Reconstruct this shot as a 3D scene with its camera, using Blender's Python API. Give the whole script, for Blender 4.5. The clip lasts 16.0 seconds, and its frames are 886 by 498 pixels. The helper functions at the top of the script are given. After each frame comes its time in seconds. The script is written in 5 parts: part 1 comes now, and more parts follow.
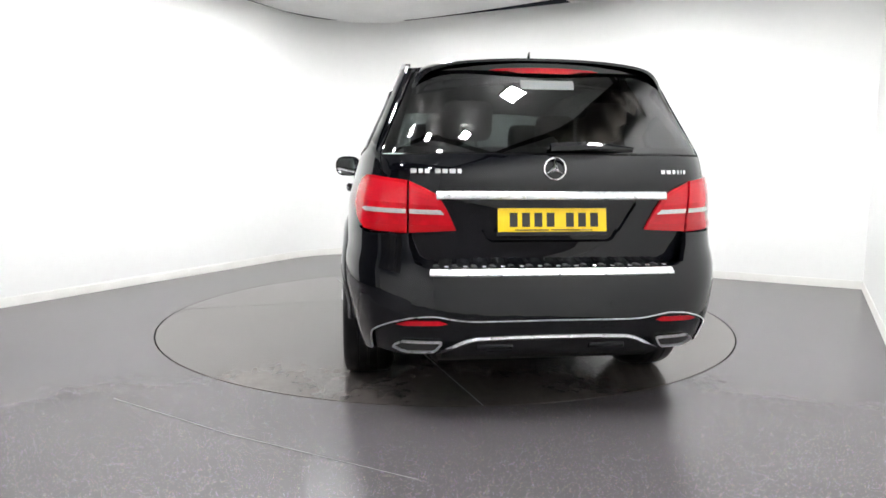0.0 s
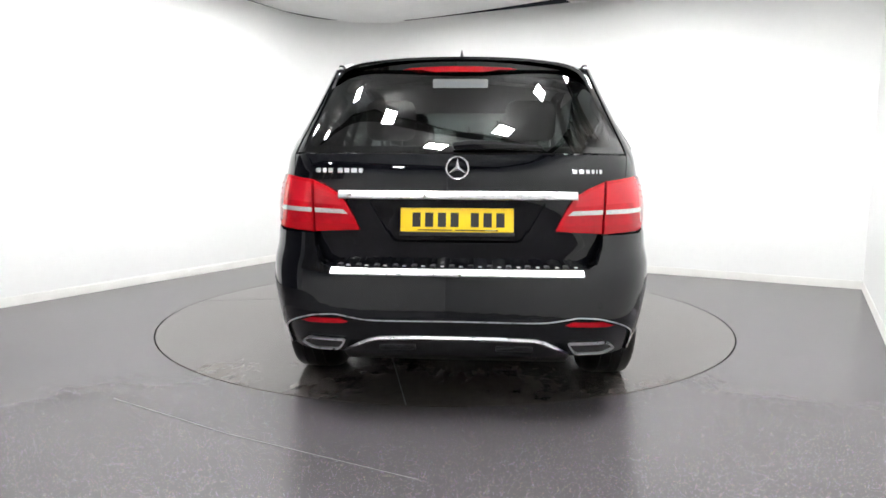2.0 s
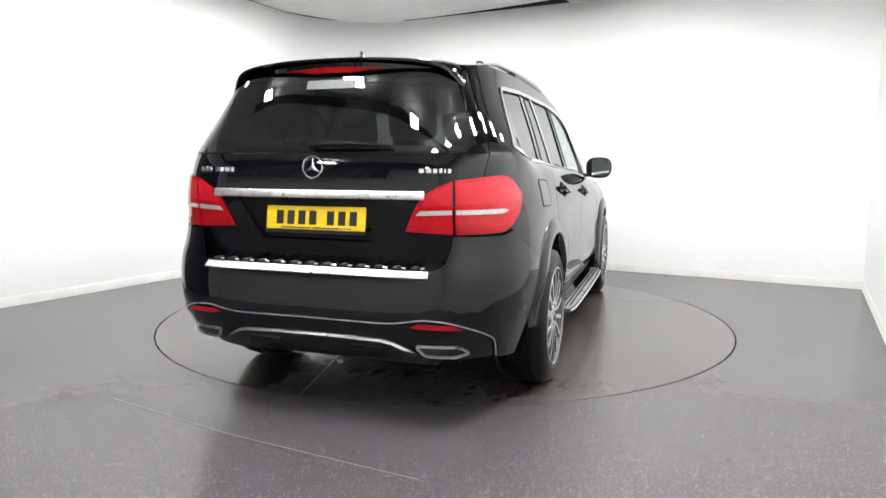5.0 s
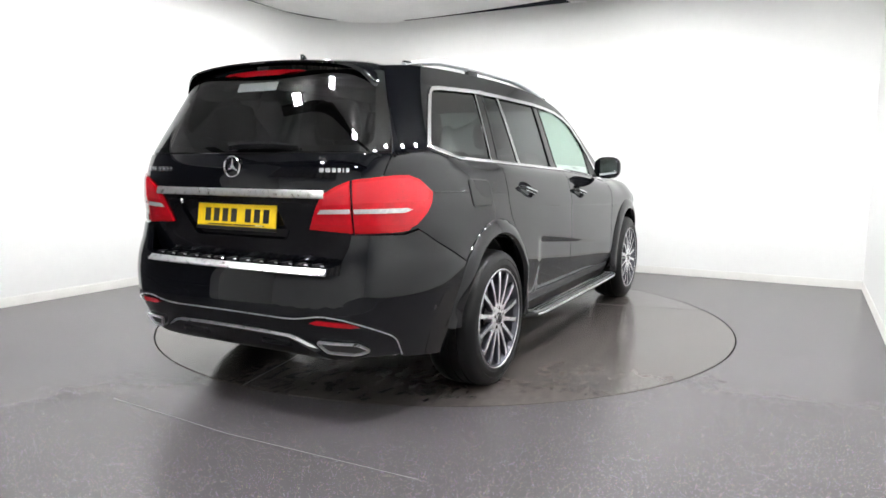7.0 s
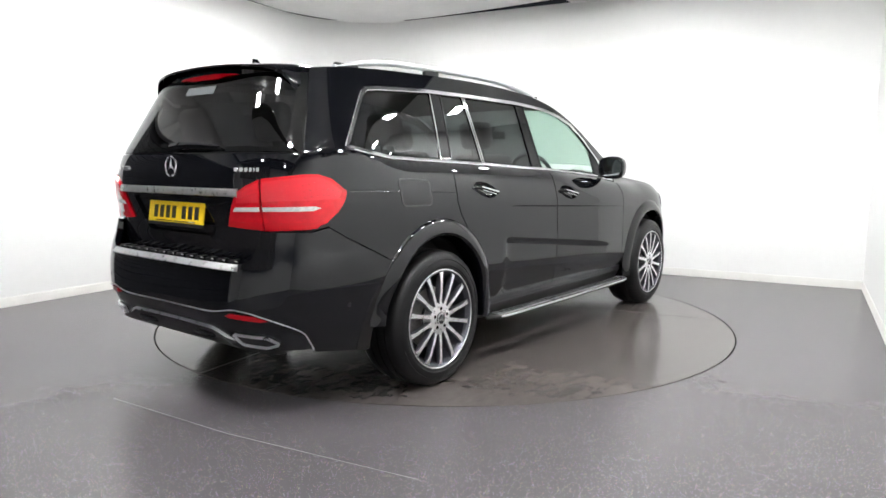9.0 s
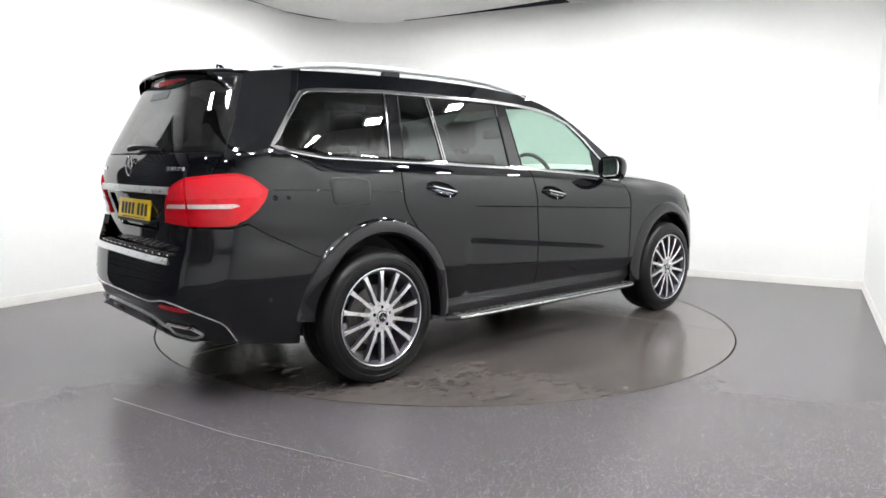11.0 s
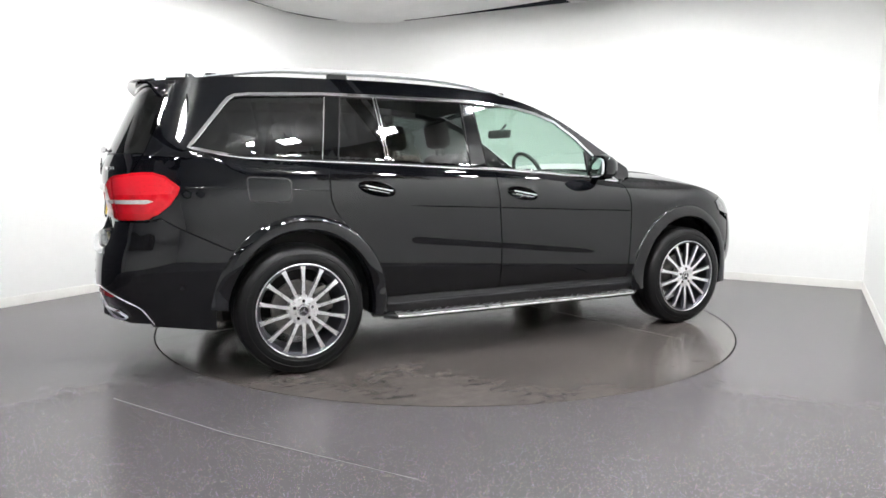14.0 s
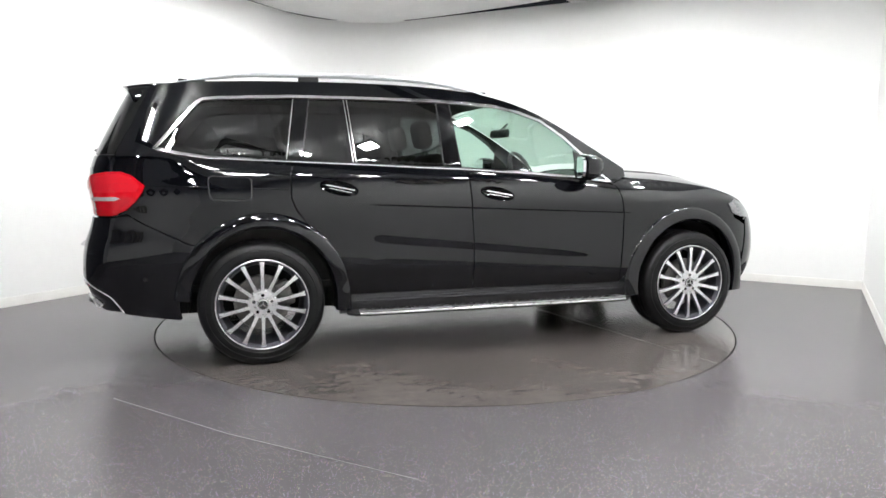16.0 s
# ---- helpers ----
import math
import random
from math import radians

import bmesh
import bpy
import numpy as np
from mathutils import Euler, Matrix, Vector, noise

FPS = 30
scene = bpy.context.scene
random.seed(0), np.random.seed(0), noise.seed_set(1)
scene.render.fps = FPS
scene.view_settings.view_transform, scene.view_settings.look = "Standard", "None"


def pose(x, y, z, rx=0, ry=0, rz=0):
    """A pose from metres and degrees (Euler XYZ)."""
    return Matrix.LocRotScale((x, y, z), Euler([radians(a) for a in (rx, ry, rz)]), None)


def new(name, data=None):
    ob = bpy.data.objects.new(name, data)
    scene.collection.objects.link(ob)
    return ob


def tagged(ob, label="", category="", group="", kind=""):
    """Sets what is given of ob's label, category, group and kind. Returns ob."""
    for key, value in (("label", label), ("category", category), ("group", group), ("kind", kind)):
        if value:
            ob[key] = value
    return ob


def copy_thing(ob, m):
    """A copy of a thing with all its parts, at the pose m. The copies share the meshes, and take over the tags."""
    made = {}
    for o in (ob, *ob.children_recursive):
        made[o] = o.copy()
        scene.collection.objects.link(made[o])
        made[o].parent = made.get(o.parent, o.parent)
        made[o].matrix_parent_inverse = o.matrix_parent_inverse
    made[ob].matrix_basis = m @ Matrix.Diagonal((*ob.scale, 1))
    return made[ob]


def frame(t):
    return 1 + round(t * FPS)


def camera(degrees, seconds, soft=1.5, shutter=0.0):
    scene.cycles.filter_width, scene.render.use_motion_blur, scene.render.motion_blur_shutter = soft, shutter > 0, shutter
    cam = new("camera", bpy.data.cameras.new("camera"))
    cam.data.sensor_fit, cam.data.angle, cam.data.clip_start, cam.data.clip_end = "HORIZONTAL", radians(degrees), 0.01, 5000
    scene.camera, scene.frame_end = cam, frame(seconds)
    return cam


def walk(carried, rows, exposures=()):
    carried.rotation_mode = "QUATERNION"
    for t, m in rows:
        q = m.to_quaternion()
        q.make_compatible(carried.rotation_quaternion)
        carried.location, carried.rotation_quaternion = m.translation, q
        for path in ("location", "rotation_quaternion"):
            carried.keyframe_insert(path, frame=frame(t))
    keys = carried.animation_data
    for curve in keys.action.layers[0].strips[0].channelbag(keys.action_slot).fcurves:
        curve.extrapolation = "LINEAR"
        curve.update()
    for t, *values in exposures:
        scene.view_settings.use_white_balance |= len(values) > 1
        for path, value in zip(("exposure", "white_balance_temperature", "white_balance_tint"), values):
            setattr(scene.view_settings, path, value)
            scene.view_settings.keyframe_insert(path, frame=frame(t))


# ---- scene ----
from mathutils import geometry

cam = camera(66.24, 16.0, soft=1.6)
PIVOT = Vector((1.5315, 0.1834, 0.0))  # the turntable's middle, in the car's own measure (x forward from the rear axle, y left)
EYE = (0.0, -5.6508, 1.2239)
walk(cam, [(0, Matrix.Translation(EYE) @ pose(0, 0, 0, 0, 0, 0.2) @ pose(0, 0, 0, 90 - 6.835) @ pose(0, 0, 0, 0, 0, 0.355)),
           (16, Matrix.Translation(EYE) @ pose(0, 0, 0, 0, 0, 0.2) @ pose(0, 0, 0, 90 - 6.835) @ pose(0, 0, 0, 0, 0, 0.355))],
     exposures=[(0, -0.12), (16, -0.12)])

# ---- light ----
world = bpy.data.worlds.new("world")
scene.world = world
world.use_nodes = True
world.node_tree.nodes["Background"].inputs[0].default_value = (0.8, 0.85, 1.0, 1)
world.node_tree.nodes["Background"].inputs[1].default_value = 0.02
PANEL_GLOW = 365.0


# ---- materials ----
def shader(name, color, rough=0.5, metal=0.0, coat=0.0, spec=0.5, coat_rough=0.02):
    m = bpy.data.materials.new(name)
    m.use_nodes = True
    b = m.node_tree.nodes["Principled BSDF"]
    b.inputs["Base Color"].default_value = (*color, 1)
    b.inputs["Roughness"].default_value = rough
    b.inputs["Metallic"].default_value = metal
    b.inputs["Coat Weight"].default_value = coat
    b.inputs["Coat Roughness"].default_value = coat_rough
    b.inputs["Specular IOR Level"].default_value = spec
    return m


def varied(m, scale, amount, bump=0.0, rough_var=0.0, detail=6, kind="Object"):
    """Breaks up a material's colour, gloss and relief at two scales."""
    nt = m.node_tree
    b = nt.nodes["Principled BSDF"]
    co = nt.nodes.new("ShaderNodeTexCoord")
    n1 = nt.nodes.new("ShaderNodeTexNoise")
    n2 = nt.nodes.new("ShaderNodeTexNoise")
    n1.inputs["Scale"].default_value, n2.inputs["Scale"].default_value = scale, scale * 11
    n1.inputs["Detail"].default_value = n2.inputs["Detail"].default_value = detail
    mix = nt.nodes.new("ShaderNodeMath")
    mix.operation = "ADD"
    half = nt.nodes.new("ShaderNodeMath")
    half.operation = "MULTIPLY_ADD"
    half.inputs[1].default_value, half.inputs[2].default_value = 0.5, 0
    nt.links.new(co.outputs[kind], n1.inputs["Vector"])
    nt.links.new(co.outputs[kind], n2.inputs["Vector"])
    nt.links.new(n2.outputs["Fac"], half.inputs[0])
    nt.links.new(n1.outputs["Fac"], mix.inputs[0])
    nt.links.new(half.outputs[0], mix.inputs[1])
    ramp = nt.nodes.new("ShaderNodeMapRange")
    ramp.inputs["From Min"].default_value, ramp.inputs["From Max"].default_value = 0.45, 1.05
    ramp.inputs["To Min"].default_value, ramp.inputs["To Max"].default_value = 1 - amount, 1 + amount
    nt.links.new(mix.outputs[0], ramp.inputs["Value"])
    hsv = nt.nodes.new("ShaderNodeHueSaturation")
    hsv.inputs["Color"].default_value = b.inputs["Base Color"].default_value
    nt.links.new(ramp.outputs[0], hsv.inputs["Value"])
    nt.links.new(hsv.outputs[0], b.inputs["Base Color"])
    if rough_var:
        r = nt.nodes.new("ShaderNodeMapRange")
        base = b.inputs["Roughness"].default_value
        r.inputs["From Min"].default_value, r.inputs["From Max"].default_value = 0.45, 1.05
        r.inputs["To Min"].default_value, r.inputs["To Max"].default_value = base - rough_var, base + rough_var
        nt.links.new(mix.outputs[0], r.inputs["Value"])
        nt.links.new(r.outputs[0], b.inputs["Roughness"])
    if bump:
        bp = nt.nodes.new("ShaderNodeBump")
        bp.inputs["Strength"].default_value, bp.inputs["Distance"].default_value = bump, 0.01
        nt.links.new(mix.outputs[0], bp.inputs["Height"])
        nt.links.new(bp.outputs[0], b.inputs["Normal"])
    return m


def glass(name, tint, base=0.06):
    """A thin pane: tinted see-through, with gloss that grows towards grazing angles."""
    m = bpy.data.materials.new(name)
    m.use_nodes = True
    nt = m.node_tree
    nt.nodes.remove(nt.nodes["Principled BSDF"])
    tr, gl, lw, pw, ma, mx = (nt.nodes.new("ShaderNode" + k) for k in ("BsdfTransparent", "BsdfGlossy", "LayerWeight", "Math", "Math", "MixShader"))
    tr.inputs["Color"].default_value = (*tint, 1)
    gl.inputs["Roughness"].default_value = 0.0
    lw.inputs["Blend"].default_value = 0.5
    pw.operation, pw.inputs[1].default_value = "POWER", 5.0
    ma.operation, ma.inputs[1].default_value, ma.inputs[2].default_value = "MULTIPLY_ADD", 1 - base, base
    nt.links.new(lw.outputs["Facing"], pw.inputs[0])
    nt.links.new(pw.outputs[0], ma.inputs[0])
    nt.links.new(ma.outputs[0], mx.inputs[0])
    nt.links.new(tr.outputs[0], mx.inputs[1])
    nt.links.new(gl.outputs[0], mx.inputs[2])
    nt.links.new(mx.outputs[0], nt.nodes["Material Output"].inputs["Surface"])
    return m


def glowing(name, color, strength):
    m = shader(name, color, 0.4)
    b = m.node_tree.nodes["Principled BSDF"]
    b.inputs["Emission Color"].default_value = (*color, 1)
    b.inputs["Emission Strength"].default_value = strength
    return m


def vinyl(name, color, fleck, stain, gloss, streak=1.6):
    """Dark sheet vinyl with pale flecks, scuffs and worn patches."""
    m = shader(name, color, gloss, spec=0.34)
    varied(m, 1.3, stain, 0.0, 0.015, kind="Object")
    nt = m.node_tree
    b = nt.nodes["Principled BSDF"]
    source = b.inputs["Base Color"].links[0].from_socket
    co = nt.nodes.new("ShaderNodeTexCoord")
    vor = nt.nodes.new("ShaderNodeTexVoronoi")
    vor.inputs["Scale"].default_value = 190
    nt.links.new(co.outputs["Object"], vor.inputs["Vector"])
    dot = nt.nodes.new("ShaderNodeMath")
    dot.operation, dot.inputs[1].default_value = "LESS_THAN", 0.26
    nt.links.new(vor.outputs["Distance"], dot.inputs[0])
    pick = nt.nodes.new("ShaderNodeSeparateColor")
    nt.links.new(vor.outputs["Color"], pick.inputs[0])
    some = nt.nodes.new("ShaderNodeMath")
    some.operation, some.inputs[1].default_value = "GREATER_THAN", 0.6
    nt.links.new(pick.outputs[0], some.inputs[0])
    both = nt.nodes.new("ShaderNodeMath")
    both.operation = "MULTIPLY"
    nt.links.new(dot.outputs[0], both.inputs[0])
    nt.links.new(some.outputs[0], both.inputs[1])
    amt = nt.nodes.new("ShaderNodeMath")
    amt.operation, amt.inputs[1].default_value = "MULTIPLY", fleck
    nt.links.new(both.outputs[0], amt.inputs[0])
    mx = nt.nodes.new("ShaderNodeMix")
    mx.data_type = "RGBA"
    nt.links.new(amt.outputs[0], mx.inputs[0])
    nt.links.new(source, mx.inputs[6])
    tint = nt.nodes.new("ShaderNodeMix")
    tint.data_type = "RGBA"
    tint.inputs[0].default_value = 0.6
    nt.links.new(vor.outputs["Color"], tint.inputs[6])
    tint.inputs[7].default_value = (0.34, 0.32, 0.46, 1)
    nt.links.new(tint.outputs[2], mx.inputs[7])
    # scuffs: thin long dark streaks where a stretched noise peaks
    mp = nt.nodes.new("ShaderNodeMapping")
    mp.inputs["Scale"].default_value = (1.4, 6.0, 1)
    mp.inputs["Rotation"].default_value = (0, 0, 0.3)
    nt.links.new(co.outputs["Object"], mp.inputs["Vector"])
    ns = nt.nodes.new("ShaderNodeTexNoise")
    ns.inputs["Scale"].default_value, ns.inputs["Detail"].default_value = streak, 8
    nt.links.new(mp.outputs[0], ns.inputs["Vector"])
    st = nt.nodes.new("ShaderNodeMapRange")
    st.inputs["From Min"].default_value, st.inputs["From Max"].default_value = 0.45, 0.9
    nt.links.new(ns.outputs["Fac"], st.inputs["Value"])
    sc = nt.nodes.new("ShaderNodeMath")
    sc.operation, sc.inputs[1].default_value = "MULTIPLY", stain
    nt.links.new(st.outputs[0], sc.inputs[0])
    dk = nt.nodes.new("ShaderNodeMix")
    dk.data_type = "RGBA"
    nt.links.new(sc.outputs[0], dk.inputs[0])
    nt.links.new(mx.outputs[2], dk.inputs[6])
    dk.inputs[7].default_value = (*(c * 0.35 for c in color), 1)
    nt.links.new(dk.outputs[2], b.inputs["Base Color"])
    bp = nt.nodes.new("ShaderNodeBump")
    bp.inputs["Strength"].default_value, bp.inputs["Distance"].default_value = 0.04, 0.002
    fine = nt.nodes.new("ShaderNodeTexNoise")
    fine.inputs["Scale"].default_value = 160
    nt.links.new(co.outputs["Object"], fine.inputs["Vector"])
    nt.links.new(fine.outputs["Fac"], bp.inputs["Height"])
    nt.links.new(bp.outputs[0], b.inputs["Normal"])
    return m


PAINT = shader("black_paint", (0.0022, 0.0024, 0.0036), 0.3, 0.0, 1.0, spec=0.0, coat_rough=0.006)
PAINT.node_tree.nodes["Principled BSDF"].inputs["Coat IOR"].default_value = 1.51
PLASTIC = varied(shader("black_plastic", (0.011, 0.011, 0.012), 0.45, spec=0.28), 60, 0.25, 0.05)
GLOSSBLACK = shader("gloss_black", (0.004, 0.004, 0.005), 0.06)
VALANCE = varied(shader("dark_valance", (0.007, 0.0075, 0.009), 0.22, spec=0.35), 40, 0.15)
CHROME = varied(shader("chrome", (0.90, 0.90, 0.91), 0.10, 1.0), 25, 0.08, 0.0, 0.04)
SATIN = varied(shader("satin_aluminium", (0.86, 0.865, 0.88), 0.3, 1.0), 30, 0.1, 0.0, 0.06)
ALLOY = varied(shader("machined_alloy", (0.93, 0.93, 0.94), 0.30, 1.0), 40, 0.1, 0.0, 0.06)
ALLOYGREY = varied(shader("grey_alloy", (0.09, 0.09, 0.105), 0.35, 0.7), 30, 0.2)
RUBBER = varied(shader("tyre_rubber", (0.005, 0.005, 0.0055), 0.4, spec=0.25), 30, 0.3, 0.06, 0.1)
IRON = varied(shader("brake_iron", (0.22, 0.21, 0.20), 0.4, 0.9), 50, 0.3)
REDLENS = varied(shader("red_lens", (0.44, 0.003, 0.010), 0.12, 0.0, 0.6, spec=0.25), 18, 0.3)
REDDARK = shader("deep_red_lens", (0.40, 0.005, 0.010), 0.15, 0.0, 0.4, spec=0.2)
CLEARLENS = varied(shader("clear_lens", (0.80, 0.74, 0.74), 0.25, 0.5, 0.6), 90, 0.35)
HEADLENS = varied(shader("headlight_lens", (0.16, 0.165, 0.175), 0.08, 0.4, 1.0), 60, 0.5)
REDMID = shader("bright_red_lens", (0.52, 0.010, 0.020), 0.08, 0.0, 0.7, spec=0.25)
REDSPARK = shader("red_facet", (0.75, 0.05, 0.06), 0.15, 0.7)
YELLOW = varied(shader("plate_yellow", (0.82, 0.56, 0.012), 0.35), 20, 0.05)
INK = shader("plate_black", (0.01, 0.01, 0.01), 0.5)
TINTED = glass("privacy_glass", (0.085, 0.088, 0.092), 0.095)
CLEAR = glass("green_glass", (0.66, 0.80, 0.73), 0.07)
MIRROR = shader("mirror_glass", (0.85, 0.87, 0.9), 0.01, 1.0)
CABIN = varied(shader("cabin_trim", (0.018, 0.017, 0.017), 0.6), 30, 0.25, 0.1)
LEATHER = varied(shader("black_leather", (0.02, 0.019, 0.019), 0.42), 45, 0.25, 0.15)
HEADLINER = varied(shader("headliner_cloth", (0.06, 0.058, 0.056), 0.9), 60, 0.15)
UNDER = varied(shader("underbody", (0.008, 0.008, 0.008), 0.8), 12, 0.4)
WALL = varied(shader("white_wall_paint", (0.80, 0.80, 0.79), 0.75), 1.1, 0.025, 0.04)
SKIRT = varied(shader("skirting_paint", (0.72, 0.71, 0.68), 0.5), 6, 0.06, 0.03)
CLOTH = varied(shader("white_canopy_cloth", (0.78, 0.78, 0.77), 0.85), 2.5, 0.06, 0.15)
DARKROOF = varied(shader("dark_roof_lining", (0.07, 0.07, 0.07), 0.8), 2.0, 0.35)
BEAM = varied(shader("steel_beam", (0.09, 0.085, 0.08), 0.6), 3.0, 0.25)
CURTAIN = varied(shader("grey_brown_cloth", (0.22, 0.20, 0.17), 0.85), 3.0, 0.2, 0.1)
FLOORMAT = vinyl("floor_vinyl", (0.075, 0.070, 0.073), 0.7, 0.07, 0.26)
DISCMAT = vinyl("turntable_vinyl", (0.083, 0.073, 0.068), 0.15, 0.30, 0.20, 3.2)
LED = glowing("led_diffuser", (0.975, 0.985, 0.99), PANEL_GLOW)
SEAM = shader("weld_seam", (0.084, 0.080, 0.079), 0.4)
FLOOR_SEAM = ((-1.75, -2.185, 0), (-1.0, -2.65, 0), (-.10, -3.10, 0))
SHUTTER = varied(shader("shutter_paint", (0.035, 0.036, 0.04), 0.5), 8, 0.2, 0.05)
STICKER = shader("sticker_film", (0.055, 0.06, 0.06), 0.4)
STICKER_INK = shader("sticker_print", (0.05, 0.06, 0.065), 0.4)
STICKER_PALE = shader("pale_print", (0.6, 0.6, 0.6), 0.4)
SILL = varied(shader("grey_sill_plastic", (0.03, 0.03, 0.033), 0.35), 40, 0.2, 0.04)
RAIL = varied(shader("silver_rail_paint", (0.62, 0.63, 0.64), 0.32, 0.35), 30, 0.06)
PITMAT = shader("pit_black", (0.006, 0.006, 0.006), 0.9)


# ---- mesh helpers ----
def mesh_from(name, verts, faces, material, smooth=True):
    me = bpy.data.meshes.new(name)
    me.from_pydata([tuple(v) for v in verts], [], faces)
    me.materials.append(material)
    if smooth:
        me.polygons.foreach_set("use_smooth", [True] * len(me.polygons))
    me.update()
    return me


def part(name, bm, material, parent, label="", smooth=None, at=None):
    """Links a bmesh (or a mesh) as one object under a thing or a part. smooth: the angle up to which edges are soft."""
    if isinstance(bm, bpy.types.Mesh):
        me = bm
    else:
        me = bpy.data.meshes.new(name)
        bmesh.ops.recalc_face_normals(bm, faces=bm.faces)
        if smooth is not None:
            for f in bm.faces:
                f.smooth = True
            for e in bm.edges:
                if len(e.link_faces) == 2 and e.calc_face_angle() > radians(smooth):
                    e.smooth = False
        bm.to_mesh(me)
        bm.free()
        me.materials.append(material)
    ob = new(name, me)
    ob.parent = parent
    if parent is not None and parent.get("pivoted"):
        ob.location = -PIVOT
    if at is not None:
        ob.matrix_basis = (Matrix.Translation(-PIVOT) if parent is not None and parent.get("pivoted") else Matrix()) @ at
    if label:
        ob["label"] = label
    return ob


def box(bm, lo, hi, bevel=0.0, m=None, segments=2):
    c = [(a + b) / 2 for a, b in zip(lo, hi)]
    s = [b - a for a, b in zip(lo, hi)]
    mat = Matrix.Translation(c) @ Matrix.Diagonal((*s, 1))
    g = bmesh.ops.create_cube(bm, size=1, matrix=mat)
    vs = g["verts"]
    if bevel:
        es = list({e for v in vs for e in v.link_edges})
        r = bmesh.ops.bevel(bm, geom=es, offset=bevel, segments=segments, affect="EDGES", profile=0.5)
        vs = list({v for f in r["faces"] for v in f.verts} | {v for v in vs if v.is_valid})
    if m is not None:
        bmesh.ops.transform(bm, matrix=m, verts=vs)
    return vs


def lathe(bm, profile, steps=64, m=None):
    """Turns (radius, y) pairs round the y axis."""
    rings = []
    for i in range(steps):
        a = 2 * math.pi * i / steps
        rings.append([bm.verts.new((r * math.cos(a), y, r * math.sin(a))) for r, y in profile])
    for i in range(steps):
        p, q = rings[i], rings[(i + 1) % steps]
        for j in range(len(profile) - 1):
            bm.faces.new((p[j], q[j], q[j + 1], p[j + 1]))
    if m is not None:
        bmesh.ops.transform(bm, matrix=m, verts=[v for r in rings for v in r])


def sweep(bm, path, section, up=Vector((0, 0, 1)), closed=False, scale=None):
    """Carries a flat section (a, b), a sideways and b along up, along a path."""
    path = [Vector(p) for p in path]
    n, rings = len(path), []
    for i, p in enumerate(path):
        a, b = (path[i - 1] if closed or i else p), (path[(i + 1) % n] if closed or i < n - 1 else p)
        d = (b - a).normalized()
        u = up(i) if callable(up) else up
        sd = d.cross(u).normalized()
        u2 = sd.cross(d).normalized()
        k = scale[i] if scale else 1
        rings.append([bm.verts.new(p + sd * (x * k) + u2 * (y * k)) for x, y in section])
    m = len(section)
    for i in range(n if closed else n - 1):
        r, q = rings[i], rings[(i + 1) % n]
        for j in range(m):
            bm.faces.new((r[j], r[(j + 1) % m], q[(j + 1) % m], q[j]))
    if not closed:
        bm.faces.new(rings[0][::-1])
        bm.faces.new(rings[-1])


def circle(r, n=10, ry=None):
    return [(r * math.cos(2 * math.pi * i / n), (ry or r) * math.sin(2 * math.pi * i / n)) for i in range(n)]


def inside(p, poly):
    x, y = p
    odd = False
    for (x1, y1), (x2, y2) in zip(poly, poly[1:] + poly[:1]):
        if (y1 > y) != (y2 > y) and x < (x2 - x1) * (y - y1) / (y2 - y1) + x1:
            odd = not odd
    return odd


def densify(poly, step, closed=True):
    out = []
    for a, b in zip(poly, poly[1:] + (poly[:1] if closed else [])):
        n = max(1, int(math.ceil(math.dist(a, b) / step)))
        out += [(a[0] + (b[0] - a[0]) * i / n, a[1] + (b[1] - a[1]) * i / n) for i in range(n)]
    return out if closed else out + [poly[-1]]


def soft(poly, r, closed=True, n=4):
    """Rounds a flat outline's corners by r."""
    out = []
    m = len(poly)
    for i, p in enumerate(poly):
        if not closed and i in (0, m - 1):
            out.append(p)
            continue
        a, b = Vector(poly[i - 1]), Vector(poly[(i + 1) % m])
        p = Vector(p)
        ra, rb = min(r, (a - p).length * 0.45), min(r, (b - p).length * 0.45)
        s, e = p + (a - p).normalized() * ra, p + (b - p).normalized() * rb
        for k in range(n + 1):
            t = k / n
            out.append(tuple(s * (1 - t) ** 2 + p * 2 * t * (1 - t) + e * t * t))
    return out


